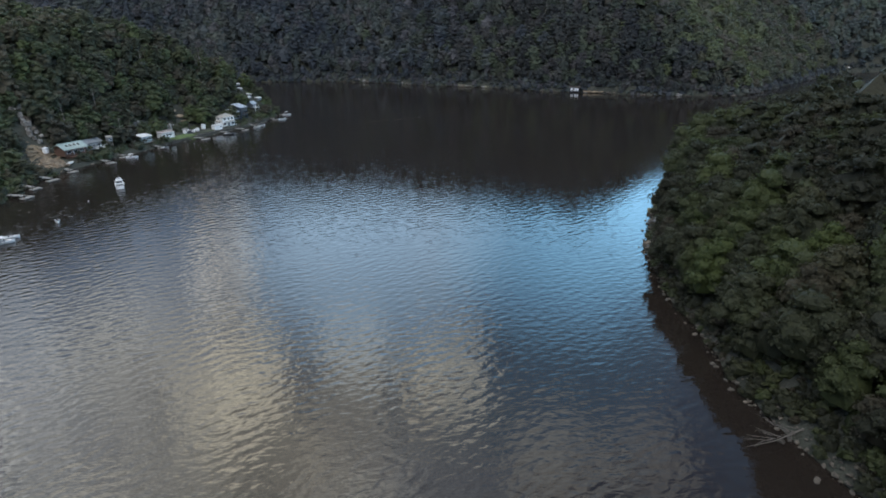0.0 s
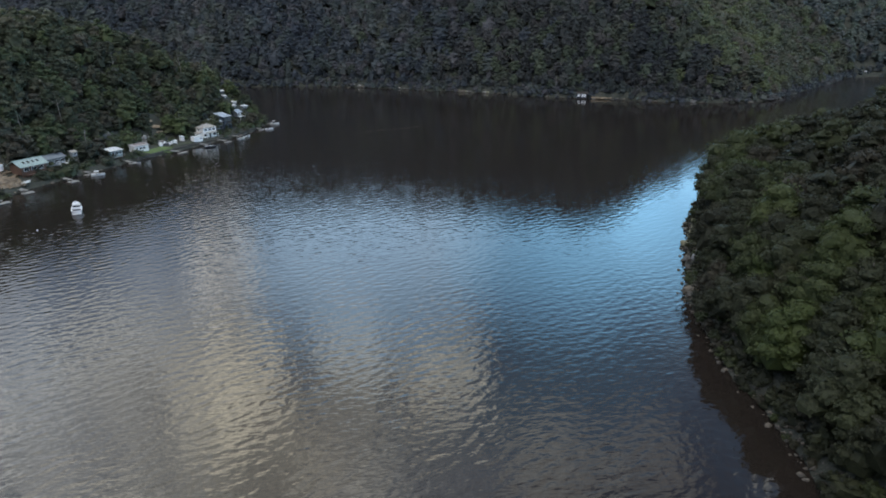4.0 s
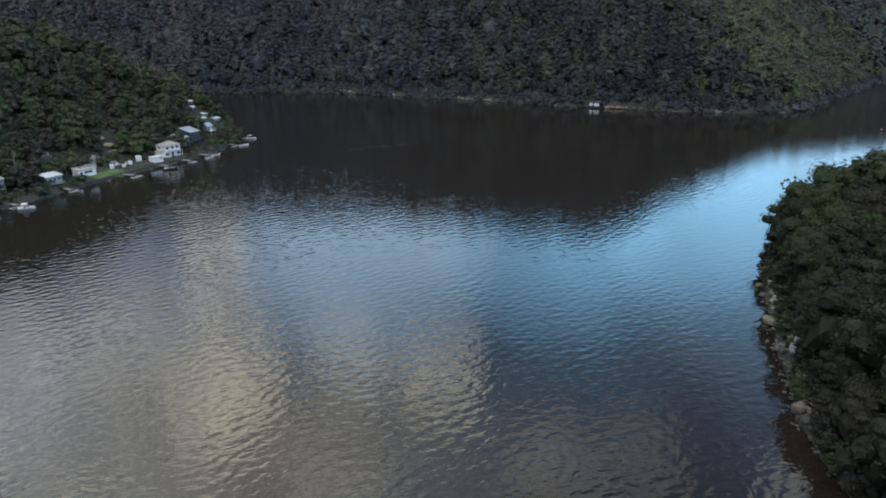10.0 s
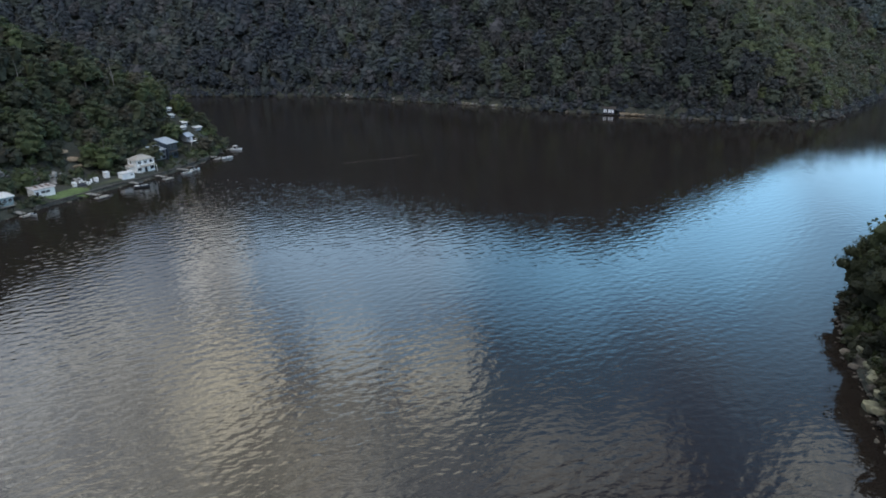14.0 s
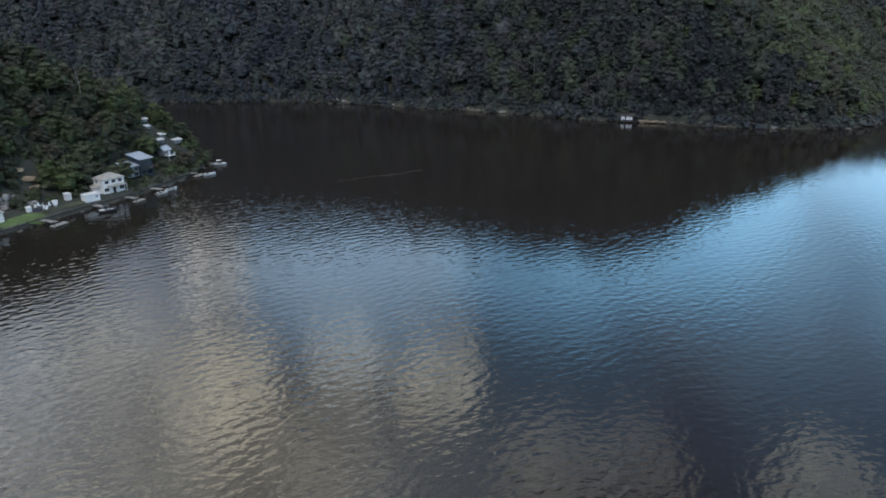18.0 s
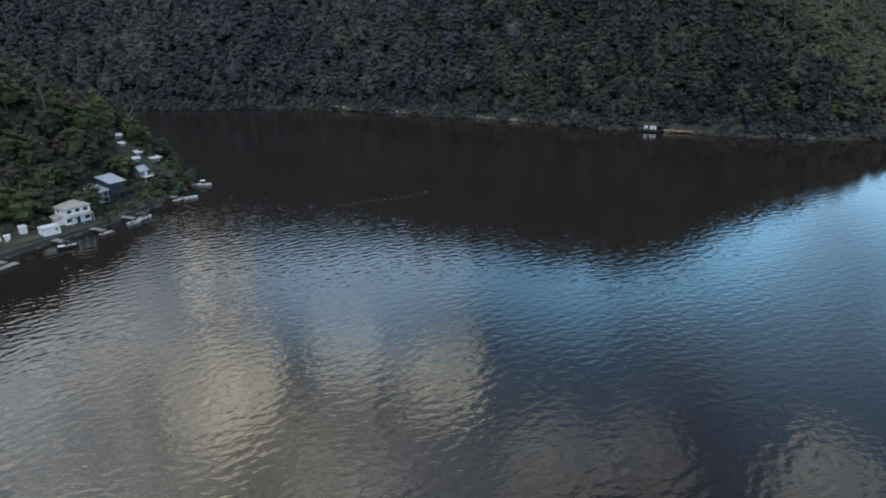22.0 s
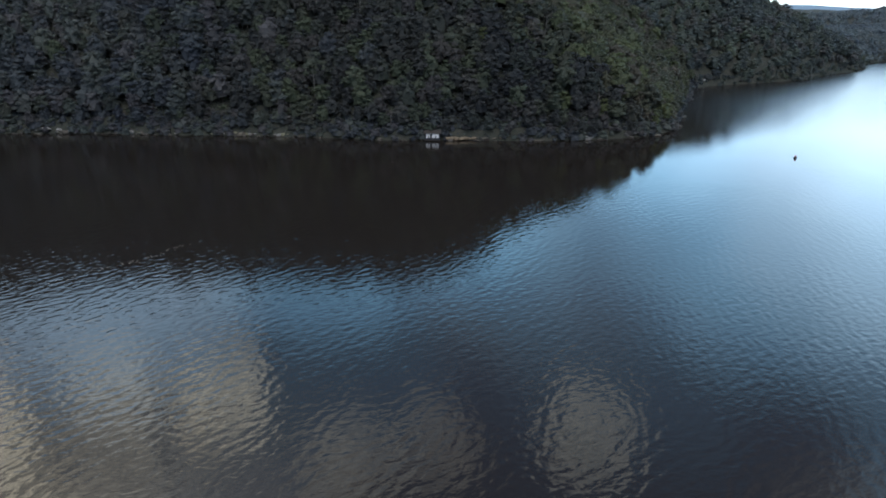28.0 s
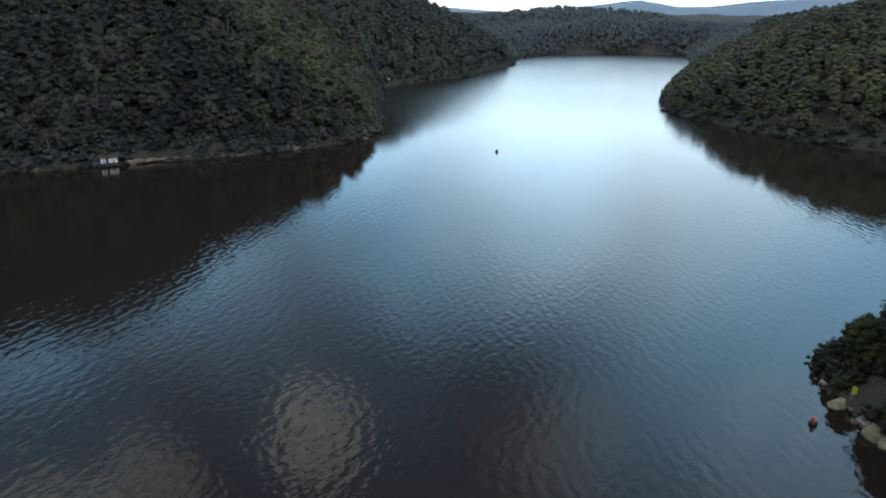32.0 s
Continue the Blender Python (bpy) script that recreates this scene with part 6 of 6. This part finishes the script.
def sea_wall():
    pts = [(-47.4, 282.0), (-40.6, 290.0), (-33.0, 298.4), (-26.2, 305.6), (-15.4, 316.2), (-6.4, 328.4), (0.2, 339.4)]
    w = thing("sea_wall", -40, 290, 0, 0, "low grey stone sea wall along the settled bank", "wall")
    r = random.Random(8)
    k = 0
    meshes = []
    for q in range(4):
        bm = bmesh.new()
        box(bm, (0, 0, 0), (1.1, 0.7, 0.62))
        bmesh.ops.bevel(bm, geom=list(bm.edges), offset=0.07, segments=1, affect="EDGES")
        for v in bm.verts:
            v.co += Vector((r.uniform(-0.05, 0.05), r.uniform(-0.05, 0.05), r.uniform(-0.04, 0.04)))
        me = bpy.data.meshes.new("stone")
        bm.to_mesh(me)
        bm.free()
        me.materials.append(STONE)
        meshes.append(me)
    for a, b in zip(pts, pts[1:]):
        L_ = math.hypot(b[0] - a[0], b[1] - a[1])
        ang = math.atan2(b[1] - a[1], b[0] - a[0])
        for row in range(2):
            for i in range(int(L_ / 1.12)):
                u = (i + 0.5 + 0.4 * row) / int(L_ / 1.12)
                ob = new("stone", meshes[k % 4])
                k += 1
                ob.matrix_basis = Matrix.LocRotScale((a[0] + (b[0] - a[0]) * u + 40, a[1] + (b[1] - a[1]) * u - 290, 0.35 + row * 0.62), Euler((0, 0, ang + r.uniform(-0.05, 0.05))), (1, 1, 1))
                ob.parent = w


sea_wall()


def dead_tree():
    """A bleached fallen tree reaching from the bank over the water."""
    t = thing("fallen_tree", 47.0, 36.0, 1.0, 178, "bleached fallen dead tree lying over the water from the rocks", "dead tree")
    t.scale = (1.3, 0.95, 0.9)
    r = random.Random(12)
    bm = bmesh.new()
    rod(bm, (-5, -0.4, 1.6), (0, 0, 0.2), 0.2, 0.14)
    rod(bm, (0, 0, 0.2), (3.4, 0.7, -0.1), 0.14, 0.07)
    rod(bm, (3.4, 0.7, -0.1), (6.6, 0.2, -0.6), 0.07, 0.03)
    part("trunk", bm, DEADWOOD, t)
    for k in range(16):
        x = r.uniform(-1.5, 4.2)
        base = Vector((x, 0.1, 0.2 - 0.13 * max(0, x)))
        a = r.uniform(-1.25, 0.9)
        d = Vector((math.cos(a), math.sin(a), r.uniform(0.0, 0.45)))
        ln = r.uniform(1.0, 3.6)
        bm = bmesh.new()
        mid = base + d * ln * 0.6
        rod(bm, base, mid, 0.045, 0.026, 6)
        for q in range(3):
            rod(bm, mid, mid + d * ln * 0.5 + Vector((r.uniform(-0.5, 0.5), r.uniform(-0.9, 0.9), r.uniform(-0.2, 0.5))), 0.022, 0.008, 5)
        part("branch", bm, DEADWOOD, t)


dead_tree()
far_ridge()
bare_gums()


def drift_foam():
    """A thin broken line of foam on the still water."""
    r = np.random.RandomState(31)
    V, F = [], []
    for k in range(80):
        u = r.uniform(0.05, 0.75)
        x, y = 44 + 46 * u + r.normal(0, 0.6), 314 + 13 * u + 1.2 * math.sin(u * 9) + r.normal(0, 0.7)
        a, s = r.uniform(0, 6.283), r.uniform(0.05, 0.17)
        n = 6
        b = len(V)
        for q in range(n):
            t = a + 6.283 * q / n
            V.append((x + math.cos(t) * s * r.uniform(0.6, 1.3) * 1.8, y + math.sin(t) * s * r.uniform(0.6, 1.3), 0.012))
        F += [(b, b + q, b + q + 1) for q in range(1, n - 1)]
    ob = new("foam", mesh_from("foam", np.array(V), np.array(F), [FOAM]))
    tagged(ob, "thin broken line of pale foam drifting on the river", "foam", kind="stuff")


FOAM = plain("river_foam", (0.20, 0.19, 0.17), 0.7)
drift_foam()
